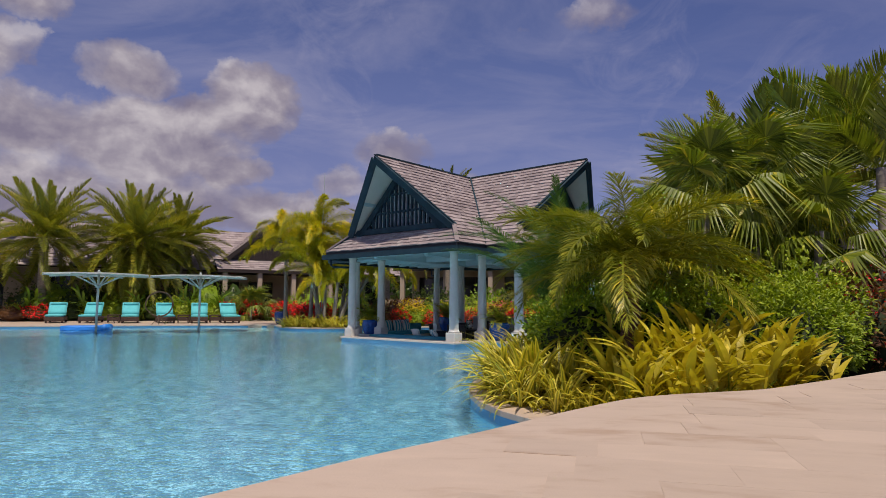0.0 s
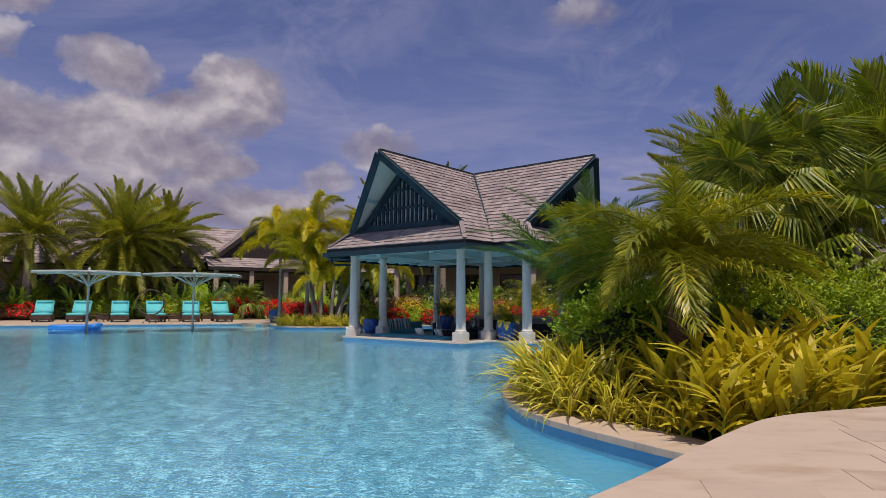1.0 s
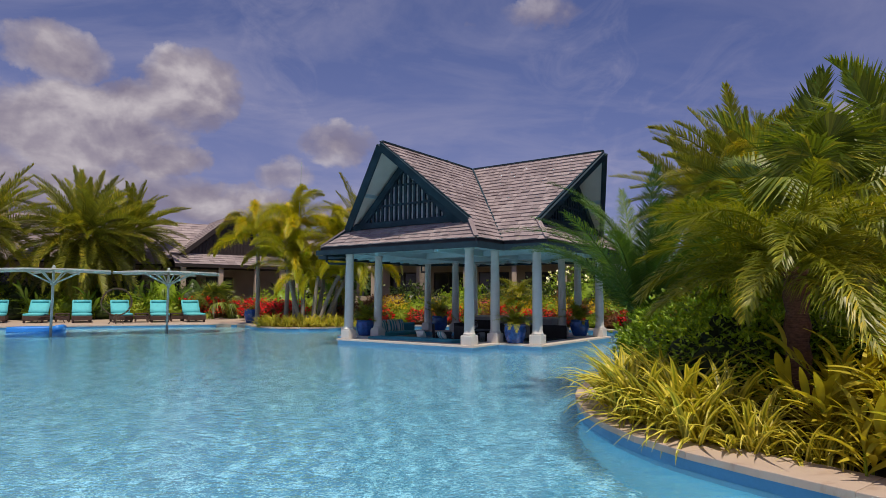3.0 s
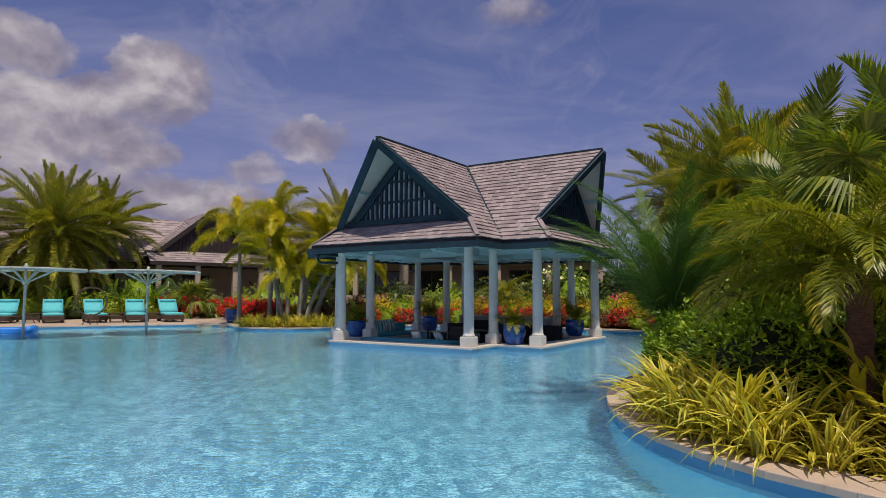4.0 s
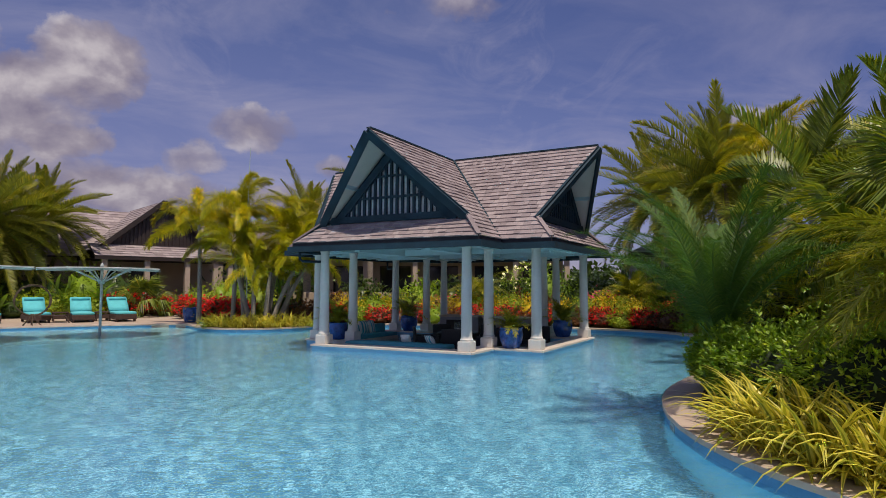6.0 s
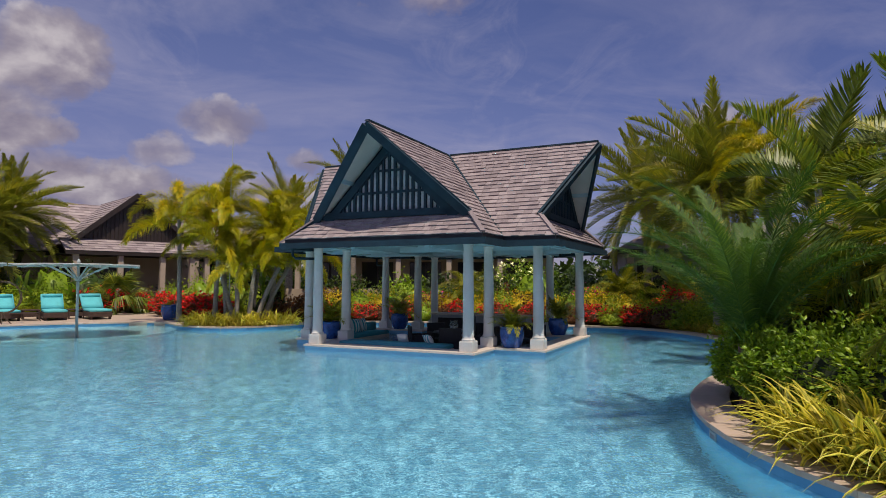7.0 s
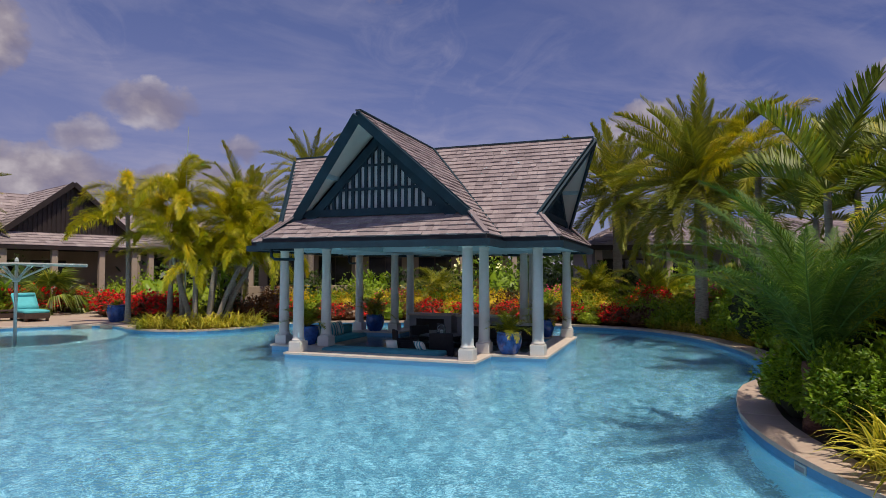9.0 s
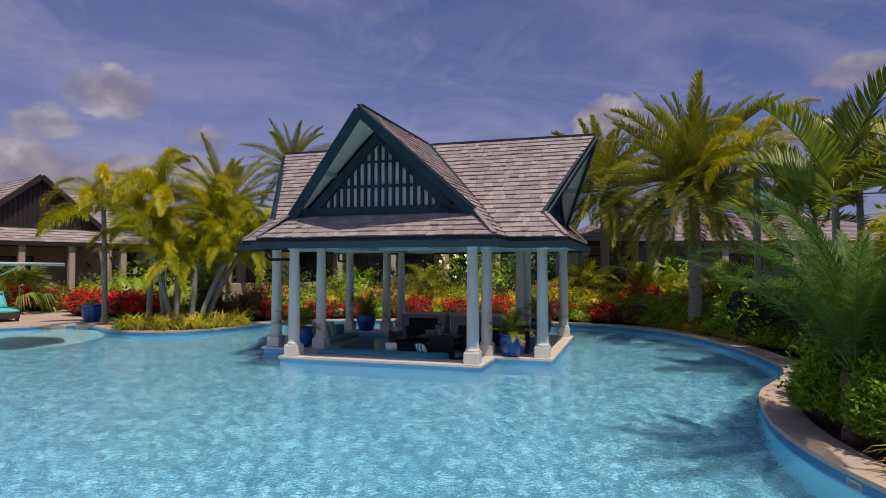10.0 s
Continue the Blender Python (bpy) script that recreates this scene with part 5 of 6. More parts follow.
def house_with_gable():
    f = math.atan2(-0.866, 0.5)
    t = thing("house", Matrix.Translation((-12.3, 44.6, 0.10)) @ Matrix.Rotation(f, 4, "Z") @ Matrix.Diagonal((1.08, 1.08, 1.06, 1)), "low house with grey shingle roof and dark timber gable", "house")
    ap, half, low = 6.62, 3.1, 3.95
    sl = (ap - low) / half
    ov = 0.35
    g_r = [(0.25, 0, ap), (0.25, half + ov, low - sl * ov), (-3.3, half + ov, low - sl * ov), (-6.2, 0, ap)]
    g_l = [(x, -y, z) for x, y, z in g_r]
    pent_roof = [(-0.05, -half - 0.7, 3.95), (-0.05, half + 0.7, 3.95), (1.35, half + 0.7, 3.22), (1.35, -half - 0.7, 3.22)]
    top = 6.45
    front_l = [(-5.6, -24.0, top), (-5.6, -0.1, top), (-1.9, -half - 0.7, 3.3), (-1.9, -24.0, 3.3)]
    front_r = [(-5.6, 0.1, top), (-5.6, 9.0, top), (-1.9, 12.0, 3.3), (-1.9, half + 0.7, 3.3)]
    back = [(-5.6, -24.0, top), (-5.6, 9.0, top), (-9.5, 12.0, 3.3), (-9.5, -24.0, 3.3)]
    house_roof(t, [g_l, g_r, pent_roof, front_l, front_r, back], 900)
    bm = bmesh.new()
    bm.faces.new([bm.verts.new(p) for p in ((0.0, -half, low - 0.02), (0.0, half, low - 0.02), (0.0, 0, ap - 0.12))])
    gw = part("gable_wall", bm, M_DARKWOOD, t, "dark stained vertical boards")
    for i in range(-14, 15):
        y = i * 0.21
        zt = ap - 0.15 - abs(y) * sl
        if zt > low + 0.1:
            part("board", box(0.005, 0.045, y - 0.075, y + 0.075, low, zt), M_DARKWOOD, gw)
    for s in (-1, 1):
        part("rake_board", beam((0.28, 0, ap - 0.05), (0.28, s * (half + ov), low - sl * ov - 0.05), 0.06, 0.26, (0, s * 0.7, 0.7)), M_DARKWOOD, t)
    part("fascia", box(1.32, 1.38, -half - 0.7, half + 0.7, 3.02, 3.2), M_DARKWOOD, t)
    for y in (-3.3, -1.15, 1.05, 2.7, 3.6):
        part("post", box(1.0, 1.26, y - 0.14, y + 0.14, 0.0, 3.06, 0.02), M_POST, t)
    part("soffit", box(-2.0, 1.3, -half - 0.65, half + 0.65, 3.06, 3.10), M_DARKWOOD, t)
    front_wall(t, -half - 0.7, 0.8, -2.0, 0.0, 3.05, 2, M_WALL, M_POST, 0.75)
    part("wall", box(-2.25, -2.0, 0.8, half + 1.4, 0.0, 3.05), M_WALL, t)
    front_wall(t, -24.0, -half - 0.7, -2.6, 0.0, 3.3, 6, M_WALL, M_POST, 0.35)
    front_wall(t, half + 1.4, 12.0, -2.6, 0.0, 3.3, 3, M_WALL, M_POST, 0.4)
    part("wall", box(-9.0, -2.6, 11.8, 12.0, 0.0, 3.3), M_WALL, t)
    part("wall", box(-9.0, -2.6, -24.0, -23.8, 0.0, 3.3), M_WALL, t)
    part("wall", box(-9.2, -9.0, -24.0, 12.0, 0.0, 3.3), M_WALL, t)


def long_house(a, b, eave, ridge, depth, bays, seed, label, porch=2.2, wall_mat=None):
    """A long low building whose front runs from a to b, with a deep eave on posts."""
    a, b = Vector((*a, 0.10)), Vector((*b, 0.10))
    d = b - a
    ln = d.length
    t = thing("house", Matrix.Translation(a) @ Matrix.Rotation(math.atan2(d.y, d.x) - math.pi / 2, 4, "Z"), label, "house")
    x1 = porch
    roofs = [[(-depth / 2, 2.5, ridge), (-depth / 2, ln - 2.5, ridge), (x1, ln + 0.6, eave), (x1, -0.6, eave)],
             [(-depth / 2, 2.5, ridge), (-depth / 2, ln - 2.5, ridge), (-depth - 1, ln + 0.6, eave), (-depth - 1, -0.6, eave)],
             [(-depth / 2, 2.5, ridge), (x1, -0.6, eave), (-depth - 1, -0.6, eave)], [(-depth / 2, ln - 2.5, ridge), (x1, ln + 0.6, eave), (-depth - 1, ln + 0.6, eave)]]
    house_roof(t, roofs, seed, 0.28)
    part("fascia", box(x1 - 0.04, x1 + 0.03, -0.6, ln + 0.6, eave - 0.24, eave - 0.03), M_DARKWOOD, t)
    part("soffit", box(-0.2, x1 - 0.05, -0.5, ln + 0.5, eave - 0.14, eave - 0.10), M_DARKWOOD, t)
    n = bays + 1
    for i in range(n):
        y = ln * i / (n - 1)
        part("post", box(x1 - 0.42, x1 - 0.14, y - 0.15, y + 0.15, 0, eave - 0.12, 0.02), M_POST, t)
    front_wall(t, 0, ln, 0, 0, eave - 0.1, bays, wall_mat or M_WALL, M_POST, 0.66)
    part("wall", box(-depth, -0.25, 0, 0.2, 0, eave), wall_mat or M_WALL, t)
    part("wall", box(-depth, -0.25, ln - 0.2, ln, 0, eave), wall_mat or M_WALL, t)
    part("wall", box(-depth - 0.2, -depth, 0, ln, 0, eave), wall_mat or M_WALL, t)


house_with_gable()
long_house((-2.2, 44.0), (12.5, 39.5), 3.6, 5.6, 7.0, 5, 950, "long house with dark openings and stone posts", wall_mat=M_WALL)
long_house((13.2, 31.5), (28.0, 24.5), 3.3, 5.0, 7.0, 5, 970, "long house with shingle roof behind the palms", wall_mat=M_CONCRETE)
gw = part("garden_wall", box(-3.6, 3.0, 35.2, 35.5, 0.1, 1.45, 0.02), M_WALL)
tagged(gw, "low sand-coloured garden wall behind the hedges", "wall", kind="structure")

# ---- deck and coping ----
deck_line = [(-8.37, 30.83), (-8.92, 31.28), (-10.2, 31.33), (-12.0, 31.03), (-16.0, 29.73), (-20.0, 28.33), (-27.0, 25.63), (-31.0, 30.0), (-25.0, 36.4), (-14.2, 38.8), (-12.6, 39.2), (-11.2, 40.2), (-11.4, 43.5), (-9.9, 43.0), (-9.9, 38.0), (-9.4, 35.6), (-8.4, 33.6), (-7.8, 32.2)]
deck = part("deck", prism(deck_line, -0.3, DECK - 0.012), M_LIME)
tagged(deck, "pale stone paved pool deck", "deck", kind="structure")
ledge_line = [(-7.85, 30.0), (-8.35, 30.82), (-8.9, 31.27), (-10.2, 31.32), (-12.0, 31.02), (-16.0, 29.72), (-20.0, 28.32), (-27.0, 25.62), (-27.0, 16.0)] + smooth_loop([(-20.0, 18.6), (-15.0, 22.6), (-12.2, 24.5), (-10.2, 25.3), (-8.8, 26.0), (-8.0, 27.0), (-7.7, 28.2), (-7.75, 29.4)], 4, False)
ledge = part("pool_ledge", prism(ledge_line, -1.25, -0.22), mosaic("ledge_mosaic", (0.30, 0.52, 0.58), 0.07, 0.15))
tagged(ledge, "shallow pale sunbathing ledge under the pool water", "pool ledge", kind="structure")


def resample(loop, step):
    out, carry = [loop[0]], 0.0
    for a, b in zip(loop, loop[1:]):
        a, b = Vector(a), Vector(b)
        l = (b - a).length
        pos = step - carry
        while pos <= l:
            p = a.lerp(b, pos / l)
            out.append((p.x, p.y))
            pos += step
        carry = l - (pos - step)
    return out


coping = new("coping")
tagged(coping, "pale coral stone coping along the pool edge", "coping", kind="structure")
edge_line = resample(smooth_loop(pool_bank[1:], 6, False) + [(-16.0, 29.7), (-20.0, 28.3), (-27.0, 25.6)], 0.61)
for i in range(len(edge_line) - 1):
    a, b = Vector(edge_line[i]), Vector(edge_line[i + 1])
    n0 = Vector(edge_line[max(i - 1, 0)])
    n1 = Vector(edge_line[min(i + 2, len(edge_line) - 1)])
    t0, t1, t = (b - n0).normalized(), (n1 - a).normalized(), (b - a).normalized()
    s0, s1 = Vector((t0.y, -t0.x)), Vector((t1.y, -t1.x))
    a2, b2 = a + t * 0.0015, b - t * 0.0015
    wide = 0.48
    quad = [a2 - s0 * 0.035, b2 - s1 * 0.035, b2 + s1 * wide, a2 + s0 * wide]
    bm = prism([(p.x, p.y) for p in quad], DECK - 0.06, DECK + rng.uniform(-0.002, 0.002))
    es = [e for e in bm.edges if all(v.co.z > DECK - 0.03 for v in e.verts)]
    bmesh.ops.bevel(bm, geom=es, offset=0.006, segments=2, affect="EDGES", profile=0.5)
    part("stone", bm, M_COPING, coping)


# ---- poolside furniture ----
M_WICKER = plain("brown_wicker", (0.060, 0.035, 0.026), 0.7, 0.25, 12.0, 90.0, 0.7, 0.01)
M_BLACKWICKER = plain("black_wicker", (0.012, 0.012, 0.014), 0.6, 0.25, 12.0, 90.0, 0.7, 0.01)
M_AQUA = plain("turquoise_cushion", (0.11, 0.52, 0.56), 0.85, 0.06, 5.0, 70.0, 0.3, 0.004)
M_TEAL = plain("teal_cushion", (0.06, 0.30, 0.36), 0.85, 0.07, 5.0, 70.0, 0.3, 0.004)
M_FLOAT = plain("blue_foam", (0.02, 0.22, 0.72), 0.5, 0.05, 4.0, 60.0)
M_WHITECLOTH = plain("white_canvas", (0.66, 0.66, 0.62), 0.8, 0.06, 3.0, 60.0)
M_FRAME = plain("pale_green_metal", (0.40, 0.47, 0.46), 0.45, 0.06, 3.0, 40.0)
M_BLUEGLAZE = plain("blue_glaze", (0.016, 0.075, 0.30), 0.12, 0.35, 9.0, 35.0, 0.3, 0.01, spec=0.7)
M_CLEAR, kk = material("clear_glass")
finish(kk, (0.9, 0.95, 0.95, 1), 0.03, **{"Transmission Weight": 0.95, "IOR": 1.45})


def cushion(x0, x1, y0, y1, z0, z1, puff=0.03):
    bm = box(x0, x1, y0, y1, z0, z1)
    bmesh.ops.subdivide_edges(bm, edges=bm.edges[:], cuts=3, use_grid_fill=True)
    cx, cy = (x0 + x1) / 2, (y0 + y1) / 2
    for v in bm.verts:
        fx, fy = (v.co.x - cx) / (x1 - x0) * 2, (v.co.y - cy) / (y1 - y0) * 2
        k = (1 - fx * fx) * (1 - fy * fy)
        v.co.z += puff * (k - 0.35) * (1 if v.co.z > (z0 + z1) / 2 else -0.3)
    bmesh.ops.bevel(bm, geom=[e for e in bm.edges if e.calc_face_angle(0) > 0.9], offset=min(0.02, (z1 - z0) * 0.25), segments=2, affect="EDGES")
    return bm


def make_lounger(at, yaw):
    """Local x runs to the foot end."""
    t = thing("sun_lounger", pose(*at, 0, 0, yaw), "brown wicker sun lounger with turquoise cushions on the deck", "sun lounger", "sun loungers on the deck")
    part("frame", box(-0.95, 1.0, -0.36, 0.36, 0.10, 0.30, 0.025), M_WICKER, t)
    for x in (-0.85, 0.9):
        for y in (-0.30, 0.30):
            part("leg", box(x - 0.04, x + 0.04, y - 0.04, y + 0.04, 0.0, 0.11), M_WICKER, t)
    part("seat_cushion", cushion(-0.30, 1.0, -0.35, 0.35, 0.30, 0.41), M_AQUA, t, smooth=True)
    back = part("back_cushion", cushion(0.0, 0.80, -0.35, 0.35, -0.11, 0.0, -0.02), M_AQUA, t, m=pose(-0.28, 0, 0.36, 0, -136, 0), smooth=True)
    part("backrest", box(0.0, 0.78, -0.34, 0.34, 0.002, 0.05, 0.01), M_WICKER, t, m=pose(-0.28, 0, 0.36, 0, -136, 0))
    part("head_roll", tube([(0, -0.30, 0), (0, 0.30, 0)], 0.07, 12), M_AQUA, back, m=pose(0.66, 0, -0.13), smooth=True)
    return t


FACE_POOL = -66.0
first = None
BIG = Matrix.Diagonal((1.18, 1.22, 1.12, 1))
for x, y, dz in ((-20.9, 33.5, 3), (-19.05, 33.6, -4), (-17.05, 33.8, 2), (-15.25, 34.0, 4), (-13.45, 34.2, -2), (-11.9, 34.5, 3)):
    m = pose(x, y, DECK - 0.012, 0, 0, FACE_POOL + dz)
    if first is None:
        first = make_lounger((x, y, DECK - 0.012), FACE_POOL + dz)
        first.matrix_basis = m @ BIG
    else:
        copy_thing(first, m)


def side_table(at, yaw, size, label):
    t = thing("side_table", pose(*at, 0, 0, yaw), label, "table", "side tables on the deck")
    part("top", box(-size, size, -size, size, 0.38, 0.43, 0.01), M_WICKER, t)
    for x in (-size + 0.04, size - 0.04):
        for y in (-size + 0.04, size - 0.04):
            part("leg", box(x - 0.03, x + 0.03, y - 0.03, y + 0.03, 0, 0.39), M_WICKER, t)
    part("shelf", box(-size + 0.03, size - 0.03, -size + 0.03, size - 0.03, 0.12, 0.30, 0.01), M_WICKER, t)


for x, y in ((-18.05, 34.0), (-14.35, 34.3), (-12.7, 34.6)):
    side_table((x, y, DECK - 0.012), FACE_POOL, 0.32, "small brown wicker side table between loungers")


def low_stool(at, yaw):
    t = thing("low_table", pose(*at, 0, 0, yaw), "low dark bentwood table on curved legs", "table", "low tables on the deck")
    part("top", box(-0.45, 0.45, -0.3, 0.3, 0.30, 0.34, 0.012), M_WICKER, t)
    for sx in (-1, 1):
        for sy in (-1, 1):
            part("leg", tube([(sx * 0.40, sy * 0.25, 0.31), (sx * 0.50, sy * 0.27, 0.24), (sx * 0.54, sy * 0.28, 0.12), (sx * 0.62, sy * 0.29, 0.0)], 0.022, 6), M_WICKER, t)


for x, y in ((-17.95, 32.9), (-14.2, 33.2)):
    low_stool((x, y, DECK - 0.012), FACE_POOL + 75)


def ring_ornament(at):
    t = thing("ring_sculpture", pose(*at, 0, 0, FACE_POOL), "dark woven vine ring sculpture on a twig stand", "sculpture")
    r = random.Random(4)
    for j in range(5):
        pts = []
        for i in range(37):
            a = i / 36 * math.tau
            rr = 0.62 + 0.03 * math.sin(a * (3 + j) + j) + r.uniform(-0.008, 0.008)
            pts.append((0.03 * math.cos(a * (2 + j) + j), rr * math.sin(a), 1.02 - rr * math.cos(a)))
        part("vine", tube(pts, 0.016, 6), B_STEM, t)
    for a in range(6):
        d = Vector((math.cos(a * 1.05), math.sin(a * 1.05), 0))
        part("twig", tube([d * 0.04 + Vector((0, 0, 0.46)), d * 0.12 + Vector((0, 0, 0.25)), d * 0.36], 0.02, 6), B_STEM, t)


ring_ornament((-14.35, 31.3, DECK - 0.012))


def umbrella(at, yaw, label):
    t = thing("parasol", pose(*at, 0, 0, yaw), label, "parasol", "parasols in the shallow water")
    part("base", box(-0.28, 0.28, -0.28, 0.28, 0.0, 0.10, 0.02), M_FRAME, t)
    part("pole", tube([(0, 0, 0.05), (0, 0, 2.62)], 0.045, 14), M_FRAME, t, smooth=True)
    part("collar", lathe([(0.06, 2.02), (0.10, 2.04), (0.10, 2.14), (0.06, 2.16)], 16), M_FRAME, t)
    part("finial", lathe([(0.03, 2.60), (0.06, 2.64), (0.05, 2.70), (0.01, 2.75)], 12), M_FRAME, t)
    edge = [Vector((1.95 * math.cos(a), 1.95 * math.sin(a), 2.56)) for a in (i * math.tau / 8 + 0.39 for i in range(8))]
    peak = Vector((0, 0, 2.60))
    for i in range(8):
        a, b = edge[i], edge[(i + 1) % 8]
        bm = bmesh.new()
        up = Vector((0, 0, 0.012))
        vs = [bm.verts.new(p) for p in (peak, a, b, peak - up, a - up * 2, b - up * 2)]
        for f in ((0, 1, 2), (5, 4, 3), (1, 4, 5, 2), (0, 3, 4, 1), (2, 5, 3, 0)):
            bm.faces.new([vs[k] for k in f])
        part("canopy_panel", bm, M_CANVAS, t)
        part("rib", beam(peak - Vector((0, 0, 0.05)), a - Vector((0, 0, 0.07)), 0.035, 0.05), M_FRAME, t)
        part("strut", beam((0.06 * a.x / 1.95, 0.06 * a.y / 1.95, 2.09), a * 0.52 + Vector((0, 0, 2.56 - 2.56 * 0.52 + 0.01)), 0.03, 0.04), M_FRAME, t)


umbrella((-10.35, 26.3, -0.22), 10, "white flat parasol on a pale pole in shallow water")
umbrella((-13.75, 24.6, -0.22), 24, "white flat parasol on a pale pole in shallow water")

fl = thing("pool_float", pose(-15.7, 27.4, 0.01, 0, 0, 12), "bright blue foam pool float on the water", "pool float")
bm = cushion(-0.95, 0.65, -0.42, 0.42, -0.02, 0.20, 0.02)
part("mat", bm, M_FLOAT, fl, smooth=True)
part("head_end", tube([(0.78, -0.42, 0.11), (0.78, 0.42, 0.11)], 0.15, 14), M_FLOAT, fl, smooth=True)


# ---- pots ----
def pot(at, radius, height, seed, label, leafy="small", n=22, k=1.0):
    t = thing("plant_pot", Matrix.Translation(at), label, "plant pot", "blue glazed pots")
    r, h = radius, height
    part("body", lathe([(r * 0.62, 0.0), (r * 0.70, h * 0.03), (r * 0.92, h * 0.35), (r * 1.0, h * 0.62), (r * 0.96, h * 0.84), (r * 0.90, h * 0.92), (r * 0.98, h * 0.95), (r * 0.98, h), (r * 0.86, h), (r * 0.82, h * 0.9)], 28), M_BLUEGLAZE, t, smooth=True)
    part("soil", lathe([(r * 0.84, h * 0.86), (r * 0.84, h * 0.89)], 20), M_SOIL, t)
    p = thing("potted_plant", Matrix.Translation((at[0], at[1], at[2] + h * 0.88)), "small green palm growing in a blue pot", "plant", "potted palms")
    rr = random.Random(seed)
    shapes = fronds_of(leafy)
    for i in range(n):
        m = Matrix.Rotation(i * 2.4, 4, "Z") @ Matrix.Rotation(-radians(rr.uniform(30, 86)), 4, "Y") @ Matrix.Diagonal((k, k, k, 1))
        put("frond", shapes[i % 4], None, p, m)


def on_island(u, v, z):
    return tuple(PAV @ Vector((u, v, z)))


for i, (u, v, r, h) in enumerate(((2.10, -2.80, 0.30, 0.50), (-2.08, -2.85, 0.31, 0.54), (2.12, 2.78, 0.31, 0.52), (-2.12, 2.82, 0.31, 0.52))):
    pot(on_island(u, v, DECK), r, h, 50 + i, "glossy cobalt blue glazed pot on the pavilion island", k=0.95 if i != 2 else 0.75)
pot((-8.45, 32.4, DECK - 0.01), 0.36, 0.66, 58, "glossy cobalt blue glazed pot at the deck edge", n=10, k=0.5)

# small white garden figure at the end of the deck
fig = bmesh.new()
lathe([(0.16, 0.0), (0.17, 0.05), (0.13, 0.08), (0.12, 0.20), (0.16, 0.24), (0.15, 0.28), (0.10, 0.34), (0.13, 0.44), (0.11, 0.54), (0.05, 0.60), (0.08, 0.66), (0.08, 0.72), (0.03, 0.78)], 18, fig)
statue = part("garden_statue", fig, M_WHITECLOTH, m=pose(-10.6, 41.0, DECK - 0.012), smooth=True)
tagged(statue, "small white stone garden statue at the deck end", "statue")

mast = part("mast", tube([(-5.86, 29.9, 0.1), (-5.9, 29.88, 5.0), (-5.84, 29.9, 7.6)], [0.026, 0.020, 0.012], 8), M_FRAME)
tagged(mast, "thin bare lightning mast above the palms", "mast")

# ---- seating in the pavilion ----
PIT = -0.35
pit = part("pit_floor", prism(cross(P_OUT - 0.345, P_IN - 0.345), PIT - 0.10, PIT), M_JOINT, m=PAV)
tagged(pit, "stone floor of the sunken seating pit", "floor", kind="structure")


def bench(u0, u1, v0, v1, label, back=None):
    t = thing("bench", PAV, label, "bench", "pavilion benches")
    part("base", box(u0, u1, v0, v1, PIT, DECK - 0.05), M_POST, t)
    part("seat_cushion", cushion(u0, u1, v0, v1, DECK - 0.05, DECK + 0.07, 0.02), M_TEAL, t, smooth=True)
    if back:
        part("back_cushion", cushion(*back, DECK + 0.06, DECK + 0.34, 0.01), M_TEAL, t, smooth=True)


bench(2.50, 3.13, -1.75, 1.35, "long teal cushioned bench along the pavilion edge")
bench(-0.7, 1.8, -3.1, -2.45, "long teal cushioned bench with back cushions", (-0.7, 1.8, -3.1, -2.95))


def pillow(at, yaw, tilt, mats, label, size=0.42):
    t = thing("cushion", pose(*at, 0, 0, 0) @ Matrix.Rotation(radians(-130.9 + yaw), 4, "Z") @ Matrix.Rotation(radians(tilt), 4, "Y"), label, "cushion", "scatter cushions")
    n = 7
    for i in range(n):
        a, b = -size / 2 + size * i / n, -size / 2 + size * (i + 1) / n
        bm = bmesh.new()
        rows = []
        for y in (a, b):
            row = []
            for j in range(9):
                z = -size / 2 + size * j / 8
                q = (1 - (2 * y / size) ** 2) * (1 - (2 * z / size) ** 2)
                row.append((y, z, 0.085 * max(0, q) ** 0.5 + 0.004))
            rows.append(row)
        for s in (-1, 1):
            vs = [[bm.verts.new((s * x, y, z + size / 2)) for y, z, x in row] for row in rows]
            for j in range(8):
                bm.faces.new((vs[0][j], vs[1][j], vs[1][j + 1], vs[0][j + 1]))
        bmesh.ops.recalc_face_normals(bm, faces=bm.faces[:])
        part("stripe", bm, mats[i % 2], t, smooth=True)


for i, (u, v, yaw) in enumerate(((1.60, -2.80, 70), (1.15, -2.82, 95), (0.70, -2.80, 85), (0.22, -2.82, 100))):
    pillow(on_island(u, v, DECK + 0.07), yaw, -14, (M_WHITECLOTH, M_TEAL), "teal and white striped scatter cushion on the bench")
for i, (u, v, yaw) in enumerate(((2.62, -0.05, 15), (2.62, 0.75, -20))):
    pillow(on_island(u, v, DECK + 0.06), yaw, 40, (M_WHITECLOTH, M_TEAL if i == 1 else M_WHITECLOTH), "pale scatter cushion lying on the bench", 0.28)


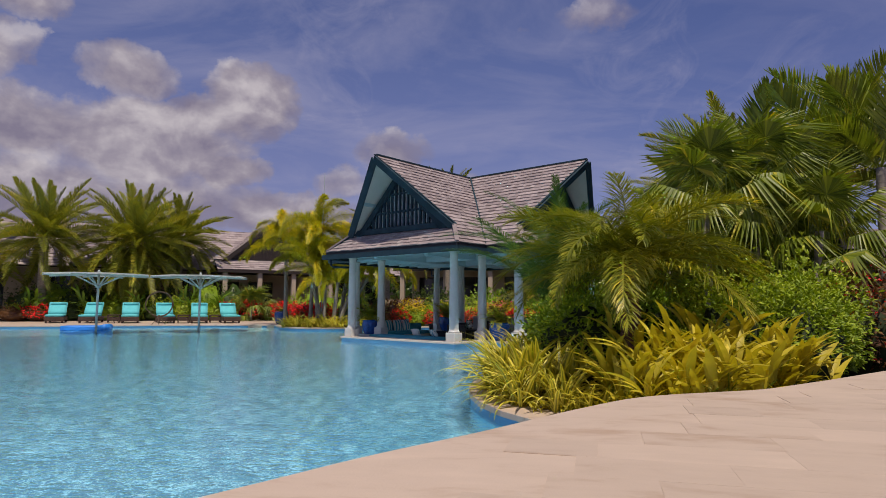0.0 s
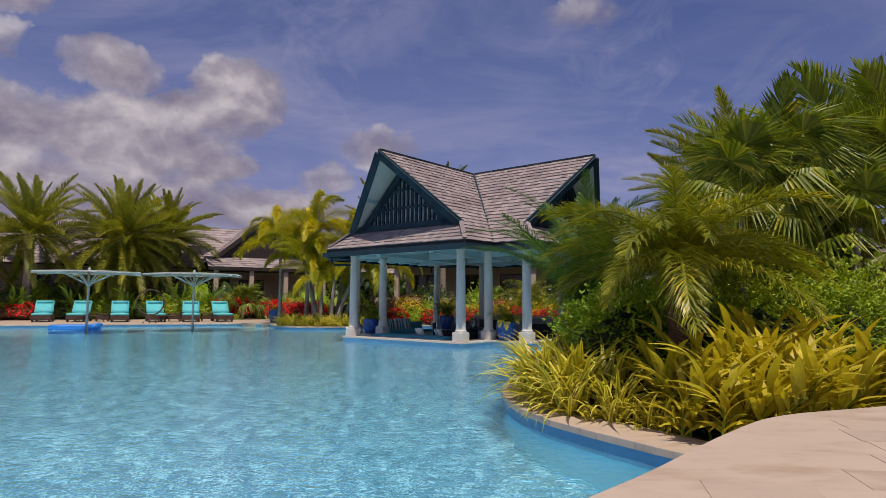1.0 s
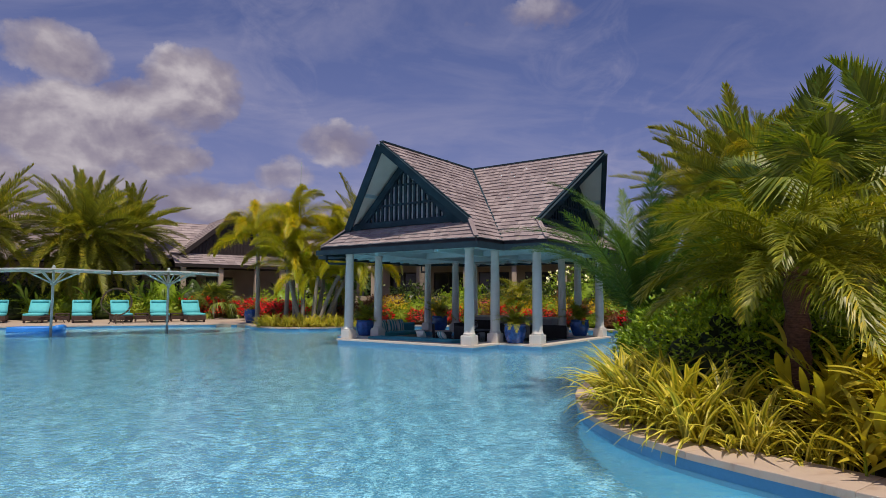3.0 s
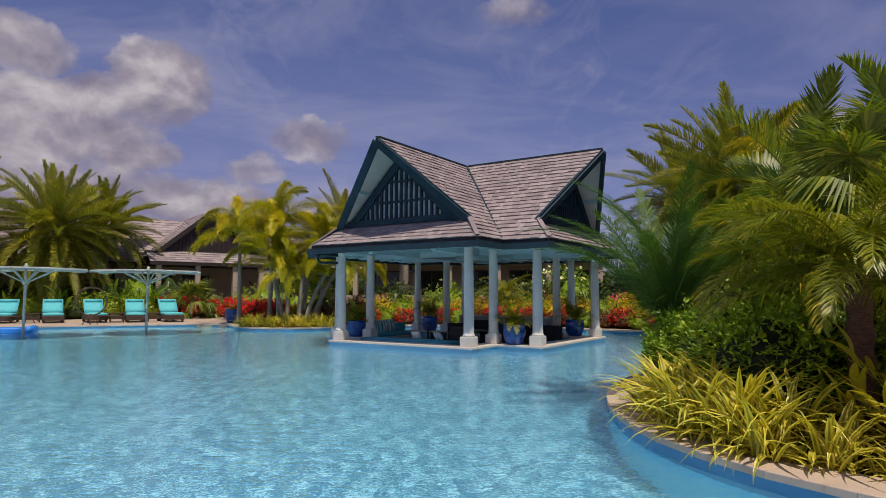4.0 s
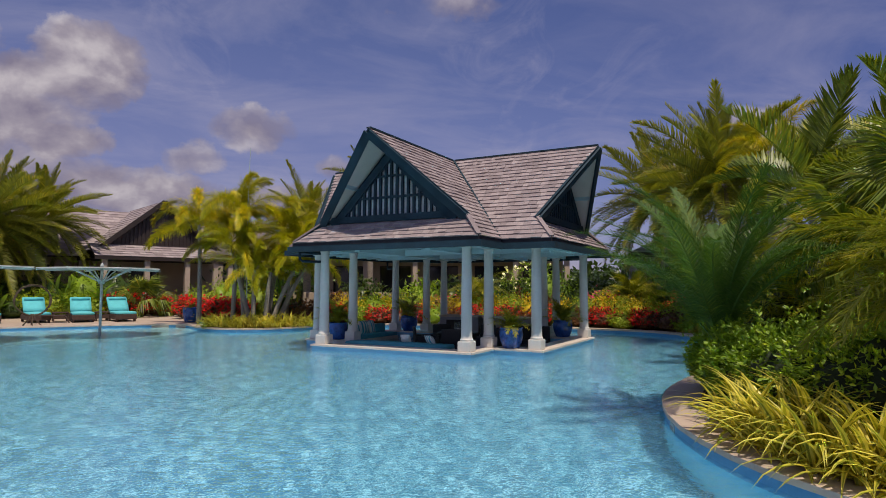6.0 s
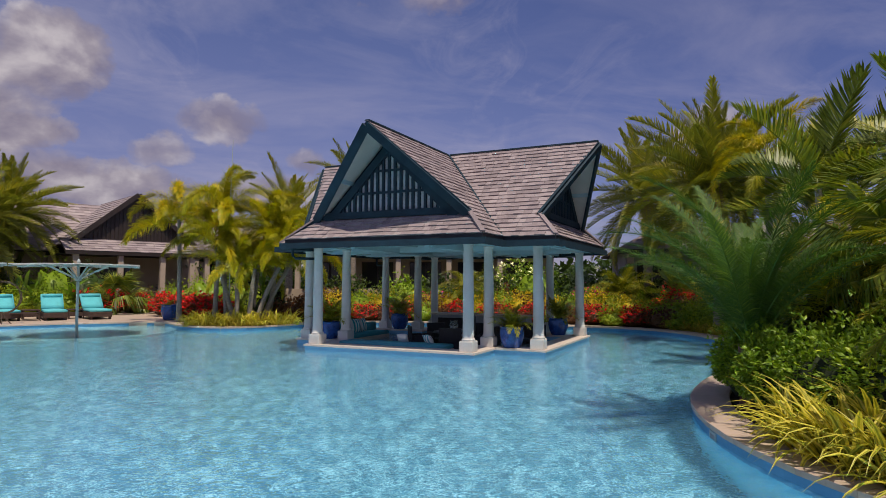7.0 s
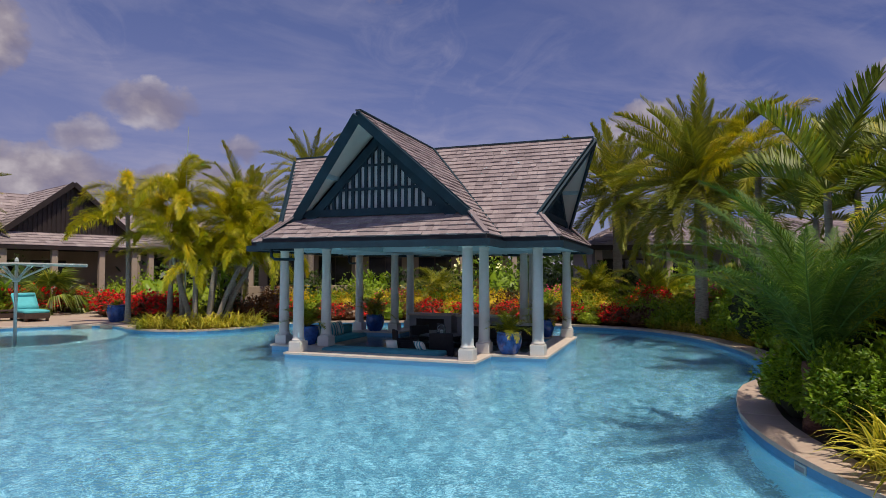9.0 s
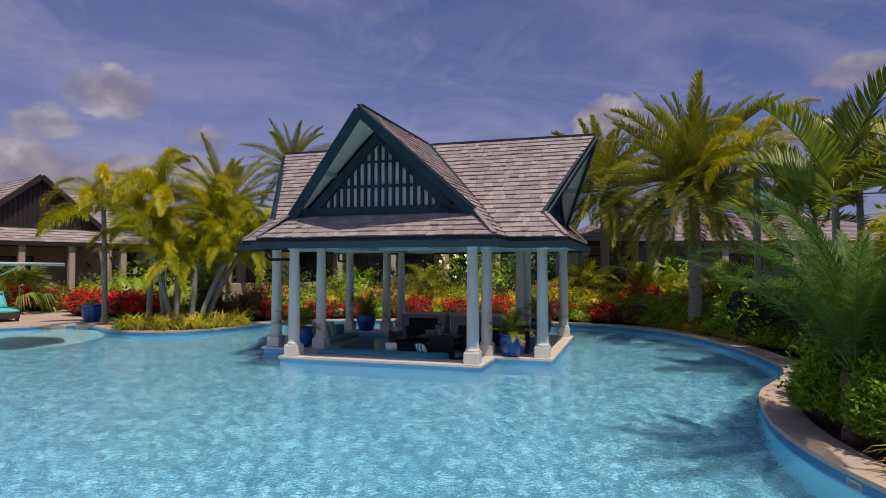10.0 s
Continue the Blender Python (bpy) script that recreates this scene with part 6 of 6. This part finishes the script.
def wicker_chair(at, yaw):
    t = thing("armchair", pose(*at, 0, 0, yaw), "black wicker armchair at the pavilion table", "chair", "chairs round the table")
    part("seat", box(-0.27, 0.27, -0.28, 0.28, 0.34, 0.46, 0.02), M_BLACKWICKER, t)
    part("backrest", box(-0.33, -0.26, -0.30, 0.30, 0.30, 0.93, 0.025), M_BLACKWICKER, t, m=Matrix.Rotation(radians(-4), 4, "Y"))
    for s in (-1, 1):
        part("arm", box(-0.28, 0.24, s * 0.31 - 0.03, s * 0.31 + 0.03, 0.60, 0.66, 0.02), M_BLACKWICKER, t)
        part("arm_panel", box(-0.27, 0.22, s * 0.31 - 0.012, s * 0.31 + 0.012, 0.34, 0.61), M_BLACKWICKER, t)
    for x in (-0.26, 0.24):
        for y in (-0.27, 0.27):
            part("leg", box(x - 0.025, x + 0.025, y - 0.025, y + 0.025, 0, 0.36), M_BLACKWICKER, t)
    return t


seat0 = None
tu, tv = 0.75, 0.55
for a in (20, 95, 160, 230, 305):
    u, v = tu + 0.92 * math.cos(radians(a)), tv + 0.92 * math.sin(radians(a))
    m = PAV @ pose(u, v, PIT, 0, 0, a + 180)
    if seat0 is None:
        seat0 = wicker_chair((0, 0, 0), 0)
        seat0.matrix_basis = m
    else:
        copy_thing(seat0, m)
tb = thing("dining_table", PAV @ pose(tu, tv, PIT), "round dark table in the pavilion", "table")
part("tabletop", lathe([(0.56, 0.69), (0.60, 0.70), (0.60, 0.73), (0.58, 0.74)], 32), M_BLACKWICKER, tb)
part("pedestal", lathe([(0.30, 0.0), (0.28, 0.04), (0.10, 0.10), (0.08, 0.60), (0.20, 0.69)], 18), M_BLACKWICKER, tb)
ln = thing("hurricane_lantern", PAV @ pose(tu, tv, PIT + 0.74), "clear glass hurricane lantern on the table", "lantern")
part("glass", lathe([(0.07, 0.0), (0.12, 0.05), (0.13, 0.16), (0.10, 0.26), (0.115, 0.30), (0.108, 0.30), (0.093, 0.26), (0.122, 0.16), (0.112, 0.06), (0.06, 0.012)], 22), M_CLEAR, ln, smooth=True)
part("candle", lathe([(0.04, 0.013), (0.04, 0.12)], 14), M_WHITECLOTH, ln)


def counter(u0, u1, v0, v1, h, label, opening=True):
    t = thing("counter", PAV, label, "counter", "pavilion counters")
    z0 = PIT
    part("top", box(u0 - 0.04, u1 + 0.04, v0 - 0.04, v1 + 0.04, z0 + h - 0.06, z0 + h, 0.01), M_POST, t)
    body = part("body", box(u0, u1, v0, v1, z0, z0 + h - 0.062), M_CONCRETE, t)
    if opening:
        # thin dark panel on the solid body, painted as the shaded hollow
        part("opening", box(u1 - 0.01, u1 + 0.006, v0 + 0.25, v1 - 0.25, z0 + h - 0.52, z0 + h - 0.16), M_DARKROOM, body)


counter(-2.95, -2.35, -1.72, -0.25, 1.08, "grey stone fireplace counter with a dark opening")
counter(-2.95, -2.35, -0.05, 1.70, 1.06, "grey stone bar counter", False)
sofa = thing("sofa", PAV @ pose(-1.35, 1.75, PIT, 0, 0, 180), "dark low wicker sofa in the pavilion", "sofa")
part("seat", box(-0.3, 0.3, -0.8, 0.5, 0.0, 0.42, 0.03), M_BLACKWICKER, sofa)
part("backrest", box(0.25, 0.38, -0.8, 0.5, 0.0, 0.84, 0.03), M_BLACKWICKER, sofa)

# downpipes at the eave corners
for q in (rotations()[0], rotations()[3]):
    part("downpipe", tube([(4.10, -2.55, 2.72), (4.10, -2.55, 2.46), (4.05, -2.50, 2.40), (3.55, -2.26, 2.40)], 0.035, 8), M_NAVY, pavilion, m=q, smooth=True)

# fittings at the waterline
for share in (0.136, 0.54):
    p, side = along(bank, share)
    s = thing("skimmer", pose(p.x, p.y, -0.02, 0, 0, math.degrees(math.atan2(side.y, side.x)) + 90), "grey skimmer plate set in the pool wall", "skimmer", "pool wall fittings")
    part("plate", box(-0.11, 0.11, -0.012, 0.020, -0.06, 0.09, 0.005), M_FRAME, s)
    part("mouth", box(-0.08, 0.08, 0.016, 0.023, -0.03, 0.06), M_CONCRETE, s)

# ---- pavers of the terrace ----
ang = radians(-14)
ca, sa = math.cos(ang), math.sin(ang)
inner = [(x + 0.10, y - 0.10) for x, y in terrace_edge[3:]] + [(9, 2), (4, -3), (-3.2, -2.6)]
row = 0
PAVER = {}
vv = -3.0
while vv < 7.0:
    uu = -4.0 - (row % 2) * 0.2 - rng.uniform(0, 0.2)
    while uu < 8.0:
        w = rng.choice((0.30, 0.45, 0.60))
        cs = [(uu, vv), (uu + w, vv), (uu + w, vv + 0.23), (uu, vv + 0.23)]
        cs = [(x * ca - y * sa, x * sa + y * ca) for x, y in cs]
        cx, cy = sum(c[0] for c in cs) / 4, sum(c[1] for c in cs) / 4
        if all(inside(c, inner) for c in cs) and -1.3 < cx < 4.4 and 0.9 < cy < 4.8:
            if w not in PAVER:
                b = box(-w / 2 + 0.0003, w / 2 - 0.0003, -0.1147, 0.1147, -0.02, 0.0)
                me = bpy.data.meshes.new("paver")
                b.to_mesh(me)
                b.free()
                PAVER[w] = me
            put("paver", PAVER[w], M_LIME, terrace, pose(cx, cy, TERRACE + rng.uniform(-0.0003, 0.0003), 0, 0, -14))
        uu += w
    vv += 0.23
    row += 1
